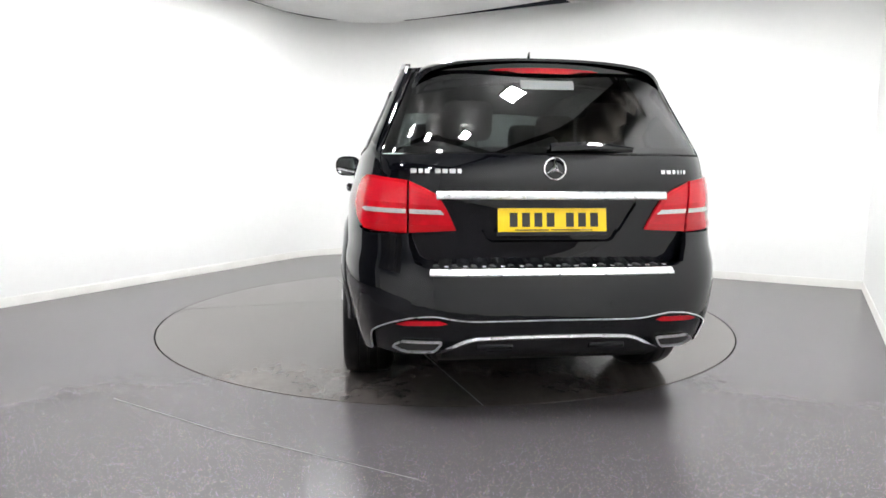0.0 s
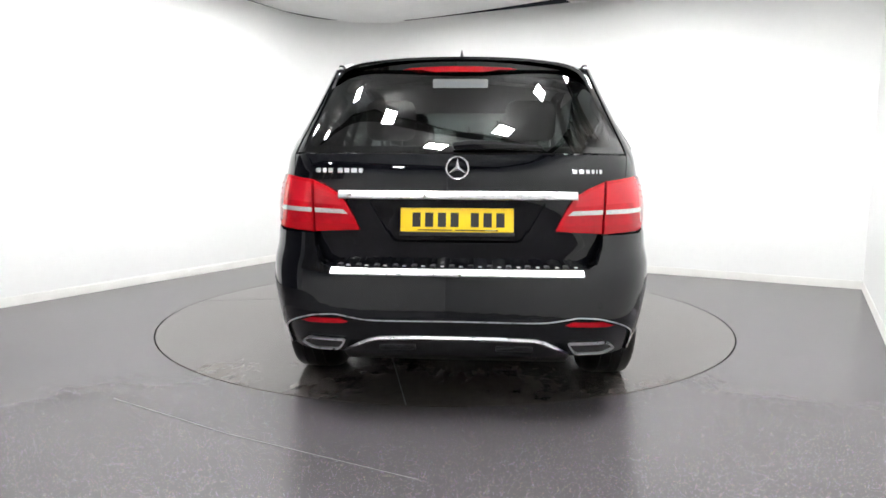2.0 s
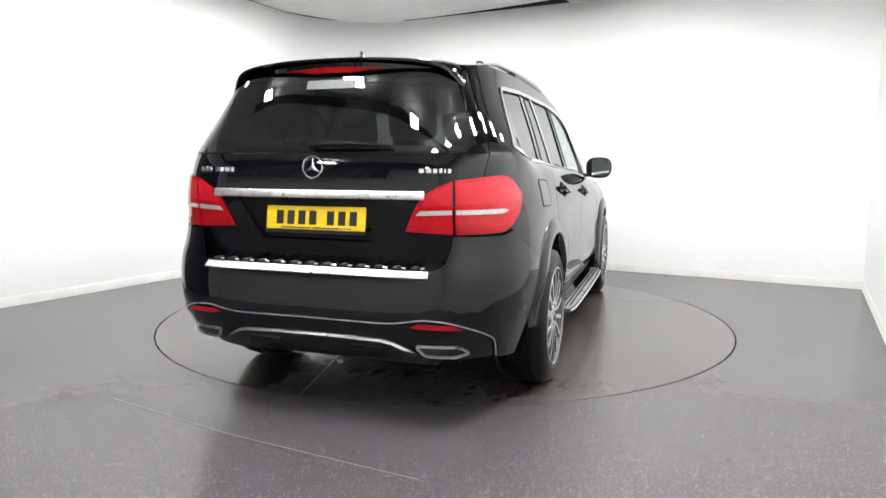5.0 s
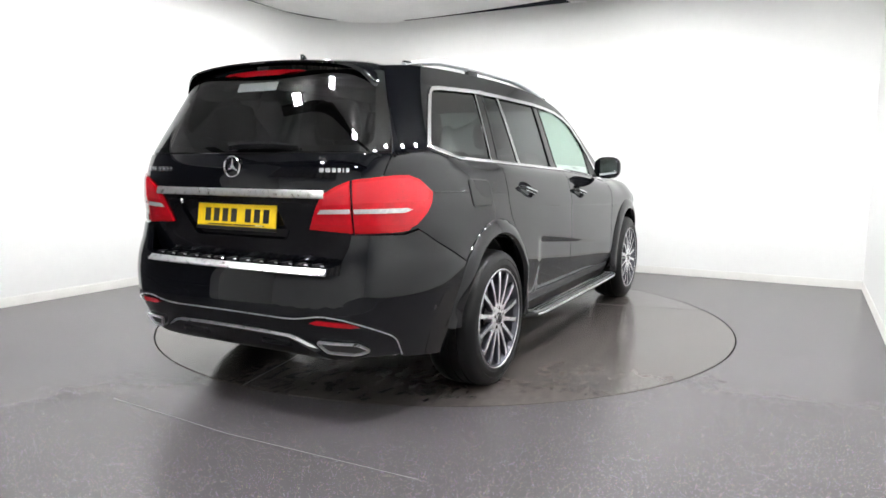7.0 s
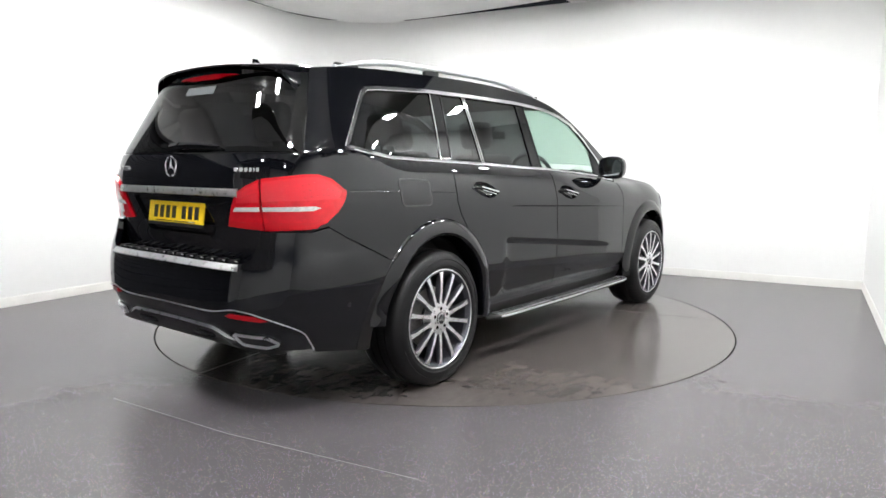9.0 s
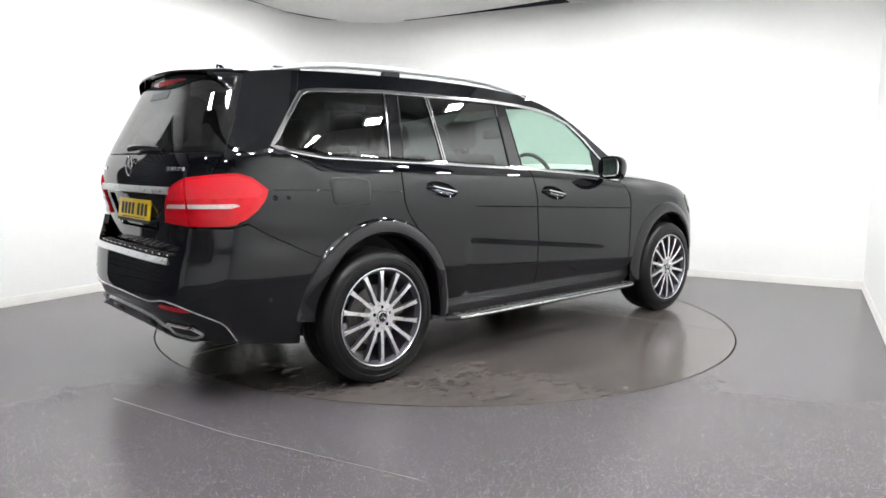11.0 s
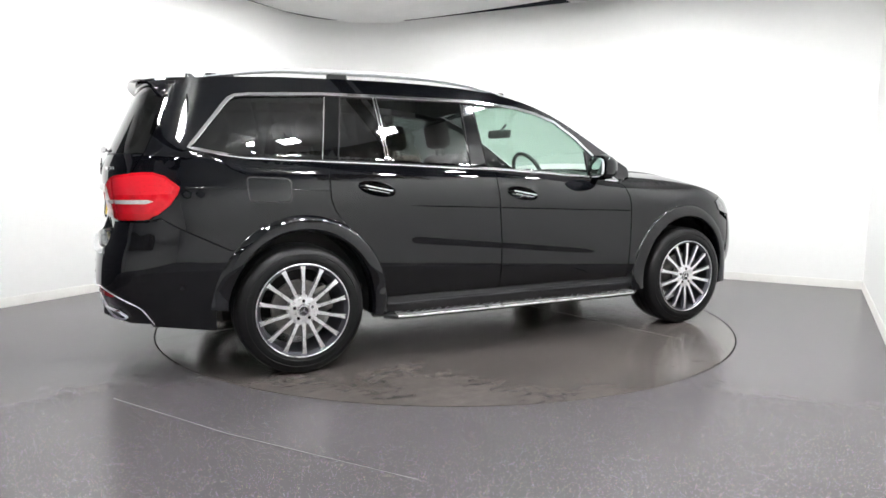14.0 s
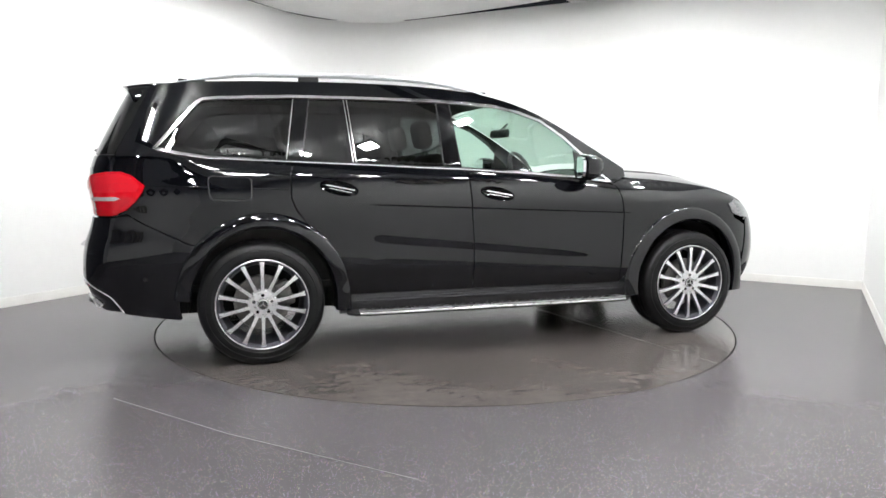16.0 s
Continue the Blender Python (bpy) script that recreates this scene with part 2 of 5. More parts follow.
def panel(name, fn, outline, material, parent, holes=(), cell=0.05, depth=0.018, out=0.0, label="", middle=Vector((1.4, 0, 0.8)), lines=()):
    """A sheet cut by a flat outline, with holes, laid on the curved surface fn(a, b), with its edges turned in."""
    step = cell * 0.8
    outer = densify([tuple(p) for p in outline], step)
    rims = [densify([tuple(p) for p in h], step) for h in holes]
    pts, edges = [], []
    for ring in [outer] + rims:
        k = len(pts)
        pts += ring
        edges += [(k + i, k + (i + 1) % len(ring)) for i in range(len(ring))]
    rim = np.array(pts)
    lo, hi = np.min(rim, 0), np.max(rim, 0)
    for i in range(int((hi[0] - lo[0]) / cell) + 1):
        for j in range(int((hi[1] - lo[1]) / cell) + 1):
            p = (lo[0] + (i + 0.5) * cell, lo[1] + (j + 0.5 * (i % 2)) * cell)
            if np.min(np.hypot(rim[:, 0] - p[0], rim[:, 1] - p[1])) > cell * 0.45 and inside(p, outer) and not any(inside(p, h) for h in rims):
                pts.append(p)
    if lines:
        keep = len(rim)
        runs = [b if callable(b) else (lambda a, b=b: b) for b in lines]
        pts = pts[:keep] + [p for p in pts[keep:] if min(abs(p[1] - f(p[0])) for f in runs) > 0.012]
        done = rim
        for f in runs:
            more = []
            for i in range(int((hi[0] - lo[0]) / 0.03) + 1):
                a = lo[0] + (i + 0.5) * 0.03
                p = (a, f(a))
                if np.min(np.hypot(done[:, 0] - p[0], done[:, 1] - p[1])) > 0.004 and np.min(np.hypot(rim[:, 0] - p[0], rim[:, 1] - p[1])) > 0.008 and inside(p, outer) and not any(inside(p, h) for h in rims):
                    more.append(p)
            if more:
                done = np.concatenate([done, np.array(more)])
                pts += more
    vs, _, fs, *_ = geometry.delaunay_2d_cdt([Vector(p) for p in pts], edges, [], 0, 1e-6)
    good = []
    for f in fs:
        c = (sum(vs[i][0] for i in f) / 3, sum(vs[i][1] for i in f) / 3)
        if inside(c, outer) and not any(inside(c, h) for h in rims):
            good.append(list(f))
    e = 0.004
    P, N = [], []
    for a, b in vs:
        p = fn(a, b)
        n = (fn(a + e, b) - fn(a - e, b)).cross(fn(a, b + e) - fn(a, b - e))
        n = n.normalized() if n.length > 1e-12 else Vector((0, 0, 1))
        if n.dot(p - middle) < 0:
            n = -n
        P.append(p + n * out)
        N.append(n)
    for f in good:
        g = (P[f[1]] - P[f[0]]).cross(P[f[2]] - P[f[0]])
        if g.dot(N[f[0]]) < 0:
            f.reverse()
    count = {}
    for f in good:
        for a, b in zip(f, f[1:] + f[:1]):
            count[(a, b)] = 1
    verts, faces, normals = list(P), [tuple(f) for f in good], [N[i] for f in good for i in f]
    for a, b in list(count):
        if (b, a) not in count:
            k = len(verts)
            verts += [P[a], P[b], P[b] - N[b] * depth, P[a] - N[a] * depth]
            faces.append((k + 1, k, k + 3, k + 2))
            g = (verts[k] - verts[k + 1]).cross(verts[k + 2] - verts[k + 1]).normalized()
            normals += [g] * 4
    me = mesh_from(name, verts, faces, material)
    me.normals_split_custom_set([tuple(n) for n in normals])
    return part(name, me, material, parent, label)
# ---- the room ----
# the room stands askew to the camera: E1 runs towards the far wall, E2 to the right-hand wall
ROOM = Matrix.Rotation(radians(-27.96), 4, "Z")  # local x = E2, local y = E1
FAR, LEFT, RIGHT, BACK, HIGH, BEND = 3.16, -3.405, 3.21, -7.2, 3.2, 1.2
GATE = (-6.0, -2.2)  # drive-in opening in the left wall


def room_point(e1, e2, z):
    return ROOM @ Vector((e2, e1, z))


def wall_strip(name, path, z0, z1, inward, thick, material, label, kind="structure", bevel=0.0):
    """An upright slab along a plan path (e2, e1); inward: the room's side of it is the path itself."""
    bm = bmesh.new()
    pts = [Vector((p[0], p[1], 0)) for p in path]
    rows = []
    for i, p in enumerate(pts):
        d = (pts[min(i + 1, len(pts) - 1)] - pts[max(i - 1, 0)]).normalized()
        o = Vector((d.y, -d.x, 0)) * (-inward) * thick
        top = z1
        if bevel:
            rows.append([bm.verts.new(v) for v in (p + Vector((0, 0, z0)), p + Vector((0, 0, top - bevel)), p + o * 0.4 + Vector((0, 0, top)), p + o + Vector((0, 0, top)), p + o + Vector((0, 0, z0)))])
        else:
            rows.append([bm.verts.new(v) for v in (p + Vector((0, 0, z0)), p + Vector((0, 0, top)), p + o + Vector((0, 0, top)), p + o + Vector((0, 0, z0)))])
    m = len(rows[0])
    for a, b in zip(rows, rows[1:]):
        for j in range(m):
            bm.faces.new((a[j], a[(j + 1) % m], b[(j + 1) % m], b[j]))
    bm.faces.new(rows[0])
    bm.faces.new(rows[-1][::-1])
    ob = part(name, bm, material, None, smooth=25)
    ob.matrix_basis = ROOM
    return tagged(ob, label, "wall" if "wall" in name else "skirting board", kind=kind)


def bend(c, r, a0, a1, n=14):
    return [(c[0] + r * math.cos(radians(a0 + (a1 - a0) * i / n)), c[1] + r * math.sin(radians(a0 + (a1 - a0) * i / n))) for i in range(n + 1)]


def build_room():
    cove = bend((LEFT + BEND, FAR - BEND), BEND, 180, 90)
    wall_strip("wall_left", [(LEFT, y) for y in np.linspace(GATE[1], FAR - BEND, 7)][:-1] + cove + [(x, FAR) for x in np.linspace(LEFT + BEND, RIGHT + 0.15, 8)][1:], -0.02, HIGH, 1, 0.15, WALL,
               "smooth white painted cove wall with a rounded corner")
    wall_strip("wall_left_end", [(LEFT, BACK), (LEFT, GATE[0])], -0.02, 3.6, 1, 0.15, WALL, "short white painted wall beside the drive-in opening")
    wall_strip("wall_lintel", [(LEFT, GATE[0]), (LEFT, GATE[1])], 2.7, 3.6, 1, 0.15, WALL, "white painted wall over the drive-in opening")
    # closed roller shutter in the drive-in opening
    shutter = new("roller_shutter")
    shutter.matrix_basis = ROOM
    tagged(shutter, "closed dark grey roller shutter in the drive-in opening", "roller shutter")
    bm = bmesh.new()
    wide = (GATE[1] - GATE[0]) / 2 + .06
    box(bm, (-.012, -wide, .004), (.012, wide, .108), .008, segments=1)
    slat = bpy.data.meshes.new("slat")
    bm.to_mesh(slat)
    bm.free()
    slat.materials.append(SHUTTER)
    for k in range(25):
        part("slat", slat, SHUTTER, shutter, at=pose(LEFT - .19, (GATE[0] + GATE[1]) / 2, .112 * k))
    wall_strip("wall_right", [(RIGHT, FAR - 0.003), (RIGHT, BACK)], -0.02, 3.6, 1, 0.15, WALL, "smooth white painted side wall")
    wall_strip("wall_back", [(RIGHT, BACK), (LEFT, BACK)], -0.02, 3.6, 1, 0.15, WALL, "white painted wall behind the filming position")
    t = 0.012
    r2 = BEND - t
    cove2 = bend((LEFT + BEND, FAR - BEND), r2, 180, 90)
    wall_strip("baseboard_left", [(LEFT + t, y) for y in np.linspace(GATE[1], FAR - BEND, 7)][:-1] + cove2 + [(x, FAR - t) for x in np.linspace(LEFT + BEND, RIGHT - t - 0.001, 8)][1:], 0.001, 0.085, 1, t - 0.002, SKIRT,
               "low off-white skirting board along the wall", bevel=0.012)
    wall_strip("baseboard_right", [(RIGHT - t, FAR - t - 0.002), (RIGHT - t, BACK + 0.02)], 0.001, 0.085, 1, t - 0.002, SKIRT, "low off-white skirting board along the wall", bevel=0.012)
    # floor with a round hole for the turntable
    bm = bmesh.new()
    n, R = 192, 2.2735
    corners = [(x, y) for x, y in ((RIGHT + .3, FAR + .3), (LEFT - .3, FAR + .3), (LEFT - .3, BACK - .3), (RIGHT + .3, BACK - .3))]
    outer = densify(corners, 0.25)
    inner = [(R * math.cos(2 * math.pi * i / n), R * math.sin(2 * math.pi * i / n)) for i in range(n)]
    vs, _, fs, *_ = geometry.delaunay_2d_cdt([Vector(p) for p in outer + inner], [(i, (i + 1) % len(outer)) for i in range(len(outer))] + [(len(outer) + i, len(outer) + (i + 1) % n) for i in range(n)], [], 0, 1e-6)
    tri = [f for f in fs if math.hypot(sum(vs[i][0] for i in f) / 3, sum(vs[i][1] for i in f) / 3) > R * 0.9995]
    top = [bm.verts.new((v[0], v[1], 0)) for v in vs]
    for f in tri:
        bm.faces.new([top[i] for i in f])
    bm.normal_update()
    if bm.faces[:][0].normal.z < 0:
        bmesh.ops.reverse_faces(bm, faces=bm.faces[:])
    ring = [e for e in bm.edges if len(e.link_faces) == 1 and all(v.co.xy.length < R + .01 for v in e.verts)]
    g = bmesh.ops.extrude_edge_only(bm, edges=ring)
    for v in g["geom"]:
        if isinstance(v, bmesh.types.BMVert):
            v.co.z = -0.05
    for v in [v for v in bm.verts if not v.link_faces]:
        bm.verts.remove(v)
    ob = part("floor", bm, FLOORMAT, None)
    ob.matrix_basis = ROOM
    tagged(ob, "dark grey flecked vinyl studio floor with a soft sheen", "floor", kind="structure")
    bm = bmesh.new()
    sweep(bm, [Vector(p) for p in FLOOR_SEAM], [(-.004, -.002), (.004, -.002), (.004, .0012), (-.004, .0012)])
    tagged(part("floor_seam", bm, SEAM, None), "thin pale welded seam in the vinyl floor", "floor seam", kind="structure")
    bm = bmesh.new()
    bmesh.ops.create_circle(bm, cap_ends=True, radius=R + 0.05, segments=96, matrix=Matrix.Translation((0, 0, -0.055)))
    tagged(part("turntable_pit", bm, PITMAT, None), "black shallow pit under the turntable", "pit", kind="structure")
    # ceiling: dark lining with a white cloth canopy by the far wall
    bm = bmesh.new()
    box(bm, (LEFT - 0.2, BACK - 0.2, 3.5), (RIGHT + 0.2, FAR + 0.2, 3.6))
    ob = part("ceiling", bm, DARKROOF, None)
    ob.matrix_basis = ROOM
    tagged(ob, "dark roof lining high over the studio", "ceiling", kind="structure")
    bm = bmesh.new()
    nx, ny = 90, 50
    y0 = 0.55
    grid = {}
    for k, dz in ((0, 0), (1, 0.012)):
        for i in range(nx + 1):
            for j in range(ny + 1):
                x = LEFT + 0.01 + (RIGHT - LEFT - 0.02) * i / nx
                short = 0.015 + (0.24 * max(0, (x + 2.5) / 2.5) ** 2 if x < 0 else 0.10 * max(0, 1 - x / 0.8))
                y = y0 + (FAR - short - y0) * j / ny
                # follow the rounded corner of the wall
                cx, cy = LEFT + BEND, FAR - BEND
                if x < cx and y > cy:
                    v = Vector((x - cx, y - cy))
                    m = max(abs(v.x), abs(v.y))
                    if v.length > 0:
                        v = v * (m / v.length) * (0.988)
                    x, y = cx + v.x, cy + v.y
                sag = 0.03 * math.sin(math.pi * j / ny) * (0.6 + 0.4 * math.sin(x * 1.3 + 0.5))
                sag += 0.02 * noise.noise(Vector((x * 0.9, y * 0.9, 2))) + 0.010 * noise.noise(Vector((x * 3.5 + y, y * 1.2, 5)))
                edge = (j / ny) ** 6
                lift = 0.0 if x < 0 else -0.035 * edge
                grid[k, i, j] = bm.verts.new((x, y, HIGH + 0.03 + dz - sag * (1 - edge) + lift - (0.028 if x > -2.3 else 0.05) * edge))
    for k in (0, 1):
        for i in range(nx):
            for j in range(ny):
                q = [grid[k, i, j], grid[k, i + 1, j], grid[k, i + 1, j + 1], grid[k, i, j + 1]]
                bm.faces.new(q if k else q[::-1])
    for i in range(nx):
        for j in (0, ny):
            bm.faces.new([grid[0, i, j], grid[0, i + 1, j], grid[1, i + 1, j], grid[1, i, j]])
    ob = part("ceiling_canopy", bm, CLOTH, None, smooth=60)
    ob.matrix_basis = ROOM
    tagged(ob, "loosely stretched white cloth canopy with soft wrinkles", "ceiling cloth", kind="structure")
    # white cloth in long soft folds, added over the lamps to reflect their haze
    bm = bmesh.new()
    nx, ny = 60, 60
    rows = [[[bm.verts.new((LEFT + .4 + (RIGHT - LEFT - .6) * i / nx, -5.4 + 3.9 * j / ny,
                            3.40 + k * .008 + .03 * math.sin(i * .9 + .4 * math.sin(j * .2)) + .03 * noise.noise(Vector((i * .12, j * .12, 7))))) for j in range(ny + 1)] for i in range(nx + 1)] for k in (0, 1)]
    for k in (0, 1):
        for i in range(nx):
            for j in range(ny):
                q = [rows[k][i][j], rows[k][i + 1][j], rows[k][i + 1][j + 1], rows[k][i][j + 1]]
                bm.faces.new(q if k else q[::-1])
    for i in range(nx):
        for j in (0, ny):
            bm.faces.new([rows[0][i][j], rows[0][i + 1][j], rows[1][i + 1][j], rows[1][i][j]])
    ob = part("lamp_cloth", bm, CLOTH, None, smooth=60)
    ob.matrix_basis = ROOM
    tagged(ob, "pleated white cloth added above the lamps to reflect their haze", "ceiling cloth", kind="structure")
    # steel beams under the dark lining
    for e1 in (-5.6, -3.6, -1.6):
        bm = bmesh.new()
        for lo, hi in (((LEFT + .01, e1 - .06, 3.30), (RIGHT - .01, e1 + .06, 3.315)), ((LEFT + .01, e1 - .006, 3.315), (RIGHT - .01, e1 + .006, 3.485)), ((LEFT + .01, e1 - .06, 3.485), (RIGHT - .01, e1 + .06, 3.498))):
            box(bm, lo, hi)
        ob = part("roof_beam", bm, BEAM, None)
        ob.matrix_basis = ROOM
        tagged(ob, "dull grey steel beam under the dark roof lining", "beam", "roof beams", "structure")
    # wrinkled cloth hung behind the filming position
    bm = bmesh.new()
    n, h = 160, 20
    rows = []
    for k, off in ((0, 0), (1, 0.01)):
        rows.append([[bm.verts.new((-3.35 + 3.7 * i / n, BACK + 0.45 + off + 0.09 * math.sin(i * 0.55 + 0.6 * math.sin(i * .17)) + 0.05 * noise.noise(Vector((i * .05, j * .25, 3))),
                                    1.75 + 1.7 * j / h)) for j in range(h + 1)] for i in range(n + 1)])
    for k in (0, 1):
        for i in range(n):
            for j in range(h):
                q = [rows[k][i][j], rows[k][i + 1][j], rows[k][i + 1][j + 1], rows[k][i][j + 1]]
                bm.faces.new(q if k else q[::-1])
    for i in range(n):
        bm.faces.new([rows[0][i][0], rows[0][i + 1][0], rows[1][i + 1][0], rows[1][i][0]])
    ob = part("curtain", bm, CURTAIN, None, smooth=60)
    ob.matrix_basis = ROOM
    tagged(ob, "grey-brown wrinkled cloth hanging from the roof", "curtain")


def cloth_sheet(name, fn, n, h, back, material, label, category, kind=""):
    """A thin two-sided cloth over a grid: fn(i, j) gives its face, back the way to its other side."""
    bm = bmesh.new()
    grid = [[[bm.verts.new(fn(i / n, j / h) + back * k) for j in range(h + 1)] for i in range(n + 1)] for k in (0, 1)]
    for k in (0, 1):
        for i in range(n):
            for j in range(h):
                q = [grid[k][i][j], grid[k][i + 1][j], grid[k][i + 1][j + 1], grid[k][i][j + 1]]
                bm.faces.new(q if k else q[::-1])
    for i in range(n):
        for j in (0, h):
            bm.faces.new([grid[0][i][j], grid[0][i + 1][j], grid[1][i + 1][j], grid[1][i][j]])
    ob = part(name, bm, material, None, smooth=60)
    ob.matrix_basis = ROOM
    return tagged(ob, label, category, kind=kind)


def build_hangings():
    def soffit(u, v):
        x, y = LEFT + .02 + (-1.45 - LEFT) * u, -4.3 + 2.7 * v
        return Vector((x, y, 3.285 - .02 * math.sin(math.pi * u) + .006 * noise.noise(Vector((x * 2, y * 2, 9)))))
    cloth_sheet("side_canopy", soffit, 40, 50, Vector((0, 0, .006)), CLOTH, "taut white cloth canopy over the drive-in side", "ceiling cloth", "structure")

    def drape(u, v):
        y = -2.8 + 1.5 * u
        return Vector((RIGHT - .12 + .04 * math.sin(u * 34 + 1.5 * math.sin(v * 4)) + .04 * noise.noise(Vector((u * 6, v * 3, 4))),
                       y + .05 * noise.noise(Vector((u * 4, v * 4, 8))), 2.78 + .66 * v - .12 * math.sin(u * 7) * (1 - v)))
    cloth_sheet("curtain", drape, 70, 18, Vector((.008, 0, 0)), CURTAIN, "grey-brown wrinkled cloth bunched along the wall's top", "curtain")


def build_ceiling_lights():
    base = None
    # a ring of lamps round the turntable, (E1, E2)
    spots = [(-3.4, -1.0), (-3.2, .02), (-3.5, 1.0), (-3.92, 1.72), (-3.28, 2.08), (-2.5, 2.27), (-1.5, 2.6), (-.55, 2.65), (.4, 2.65), (1.4, 2.6)]
    spots += [(-2.3, -2.3), (-1.1, -2.35), (.1, -2.35), (1.2, -2.25), (1.9, -1.2), (1.95, 0), (1.95, 1.2)]
    # added unseen lamps, save the first: brighter back wall, deeper shadow under the car
    spots += [(-5.7, 1.9), (-5.4, -.6), (-.1, -1.1), (-.1, .1), (-.1, 1.3)]
    for e1, e2 in spots:
        m = Matrix.Translation(room_point(e1, e2, 3.2)) @ ROOM
        if base is None:
            base = new("ceiling_light")
            base.matrix_basis = m
            tagged(base, "square white LED ceiling panel, lit, hung under the roof", "ceiling light", "square LED ceiling panels")
            bm = bmesh.new()
            for sx_, sy_, lx, ly in ((0, .095, .10, .006), (0, -.095, .10, .006), (.095, 0, .006, .089), (-.095, 0, .006, .089)):
                box(bm, (sx_ - lx, sy_ - ly, -0.004), (sx_ + lx, sy_ + ly, 0.04))
            part("frame", bm, SKIRT, base)
            bm = bmesh.new()
            box(bm, (-.088, -.088, 0.004), (.088, .088, 0.016))
            part("diffuser", bm, LED, base, "glowing white diffuser")
            bm = bmesh.new()
            box(bm, (-.072, -.072, 0.03), (.072, .072, 0.038))
            part("backing", bm, SKIRT, base)
            for x in (-.07, .07):
                bm = bmesh.new()
                box(bm, (x - .004, -.004, 0.04), (x + .004, .004, 0.20))
                part("hanger", bm, BEAM, base)
        else:
            copy_thing(base, m)


def build_turntable():
    global turntable
    bm = bmesh.new()
    R = 2.262
    n = 192
    top = [bm.verts.new((R * math.cos(2 * math.pi * i / n), R * math.sin(2 * math.pi * i / n), 0.0)) for i in range(n)]
    low = [bm.verts.new((v.co.x, v.co.y, -0.045)) for v in top]
    bm.faces.new(top)
    bm.faces.new(low[::-1])
    for i in range(n):
        bm.faces.new((low[i], low[(i + 1) % n], top[(i + 1) % n], top[i]))
    turntable = part("turntable", bm, DISCMAT, None)
    tagged(turntable, "round worn brownish-grey vinyl turntable flush with the floor", "turntable")
    # welded seams of the vinyl
    for a, d in ((12, 0.55), (102, -0.8)):
        bm = bmesh.new()
        half = math.sqrt(R * R - d * d) - 0.004
        box(bm, (-half, d - 0.003, -0.002), (half, d + 0.003, 0.0012))
        part("seam", bm, SEAM, turntable, "pale welded seam", at=pose(0, 0, 0, 0, 0, a))


build_room()
build_hangings()
build_ceiling_lights()
build_turntable()


# ---- the car's skin ----
def table(pts):
    xs, ys = [p[0] for p in pts], [p[1] for p in pts]
    return lambda v: float(np.interp(v, xs, ys))


def smooth_table(pts, sigma=0.02):
    """A soft curve through (v, value) pairs: the straight-line table, rounded over about sigma metres."""
    xs, ys = np.array([p[0] for p in pts]), np.array([p[1] for p in pts])
    d = np.gradient(ys, xs)
    grid = np.linspace(xs[0], xs[-1], 1600)
    k = np.clip(np.searchsorted(xs, grid) - 1, 0, len(xs) - 2)
    h = xs[k + 1] - xs[k]
    u = (grid - xs[k]) / h
    val = (2*u**3 - 3*u*u + 1) * ys[k] + (u**3 - 2*u*u + u) * h * d[k] + (3*u*u - 2*u**3) * ys[k + 1] + (u**3 - u*u) * h * d[k + 1]
    step = grid[1] - grid[0]
    n = int(3 * sigma / step) + 1
    ker = np.exp(-0.5 * (np.arange(-n, n + 1) * step / sigma) ** 2)
    lead = val[0] - (val[1] - val[0]) * np.arange(n, 0, -1)
    tail = val[-1] + (val[-1] - val[-2]) * np.arange(1, n + 1)
    val = np.convolve(np.concatenate([lead, val, tail]), ker / ker.sum(), "valid")
    lo, size, last = float(grid[0]), float(step), len(grid) - 2
    val = val.tolist()

    def f(v):
        q = (v - lo) / size
        i = min(max(int(q), 0), last)
        q = min(max(q - i, 0.0), 1.0)
        return val[i] + (val[i + 1] - val[i]) * q
    return f


# half width of the body at each height, and the rear and front ends on the centre line
PROFILE = smooth_table([(.26, .868), (.40, .907), (.52, .932), (.60, .947), (.65, .956), (.665, .957), (.80, .958), (.95, .955), (1.04, .949), (1.10, .940), (1.16, .926), (1.20, .911), (1.225, .894), (1.24, .877), (1.25, .862),
                        (1.26, .849)] + [(1.275 + u, .840 - .30 * u - .13 * u * u) for u in (0, .025, .075, .125, .175, .225, .275, .325, .375, .425, .475, .525)], 0.008)
TAIL_PROFILE = smooth_table([(1.0, .953), (1.06, .950), (1.12, .943), (1.18, .931), (1.24, .913), (1.30, .888), (1.36, .857), (1.42, .824), (1.5, .783), (1.6, .735), (1.7, .690), (1.8, .647)], 0.03)
BELTLINE = smooth_table([(-.9, 1.335), (-.592, 1.322), (-.45, 1.293), (-.29, 1.272), (.2, 1.255), (1.12, 1.22), (1.35, 1.214), (1.8, 1.187), (2.2, 1.155), (2.44, 1.128), (2.9, 1.12)], 0.1)


def ease(u):
    u = min(1.0, max(0.0, u))
    return u * u * (3 - 2 * u)


# three lines that fall gently towards the nose: the fold over the sill, the shallow hollow in the doors, the crease under the handles
def TUCK(x):
    return .609 - .0475 * (x - .546)


def HOLLOW(x):
    return .773 - .10 * (x - .69)


def CREASE(x):
    return .995 - .04 * (x - .477)


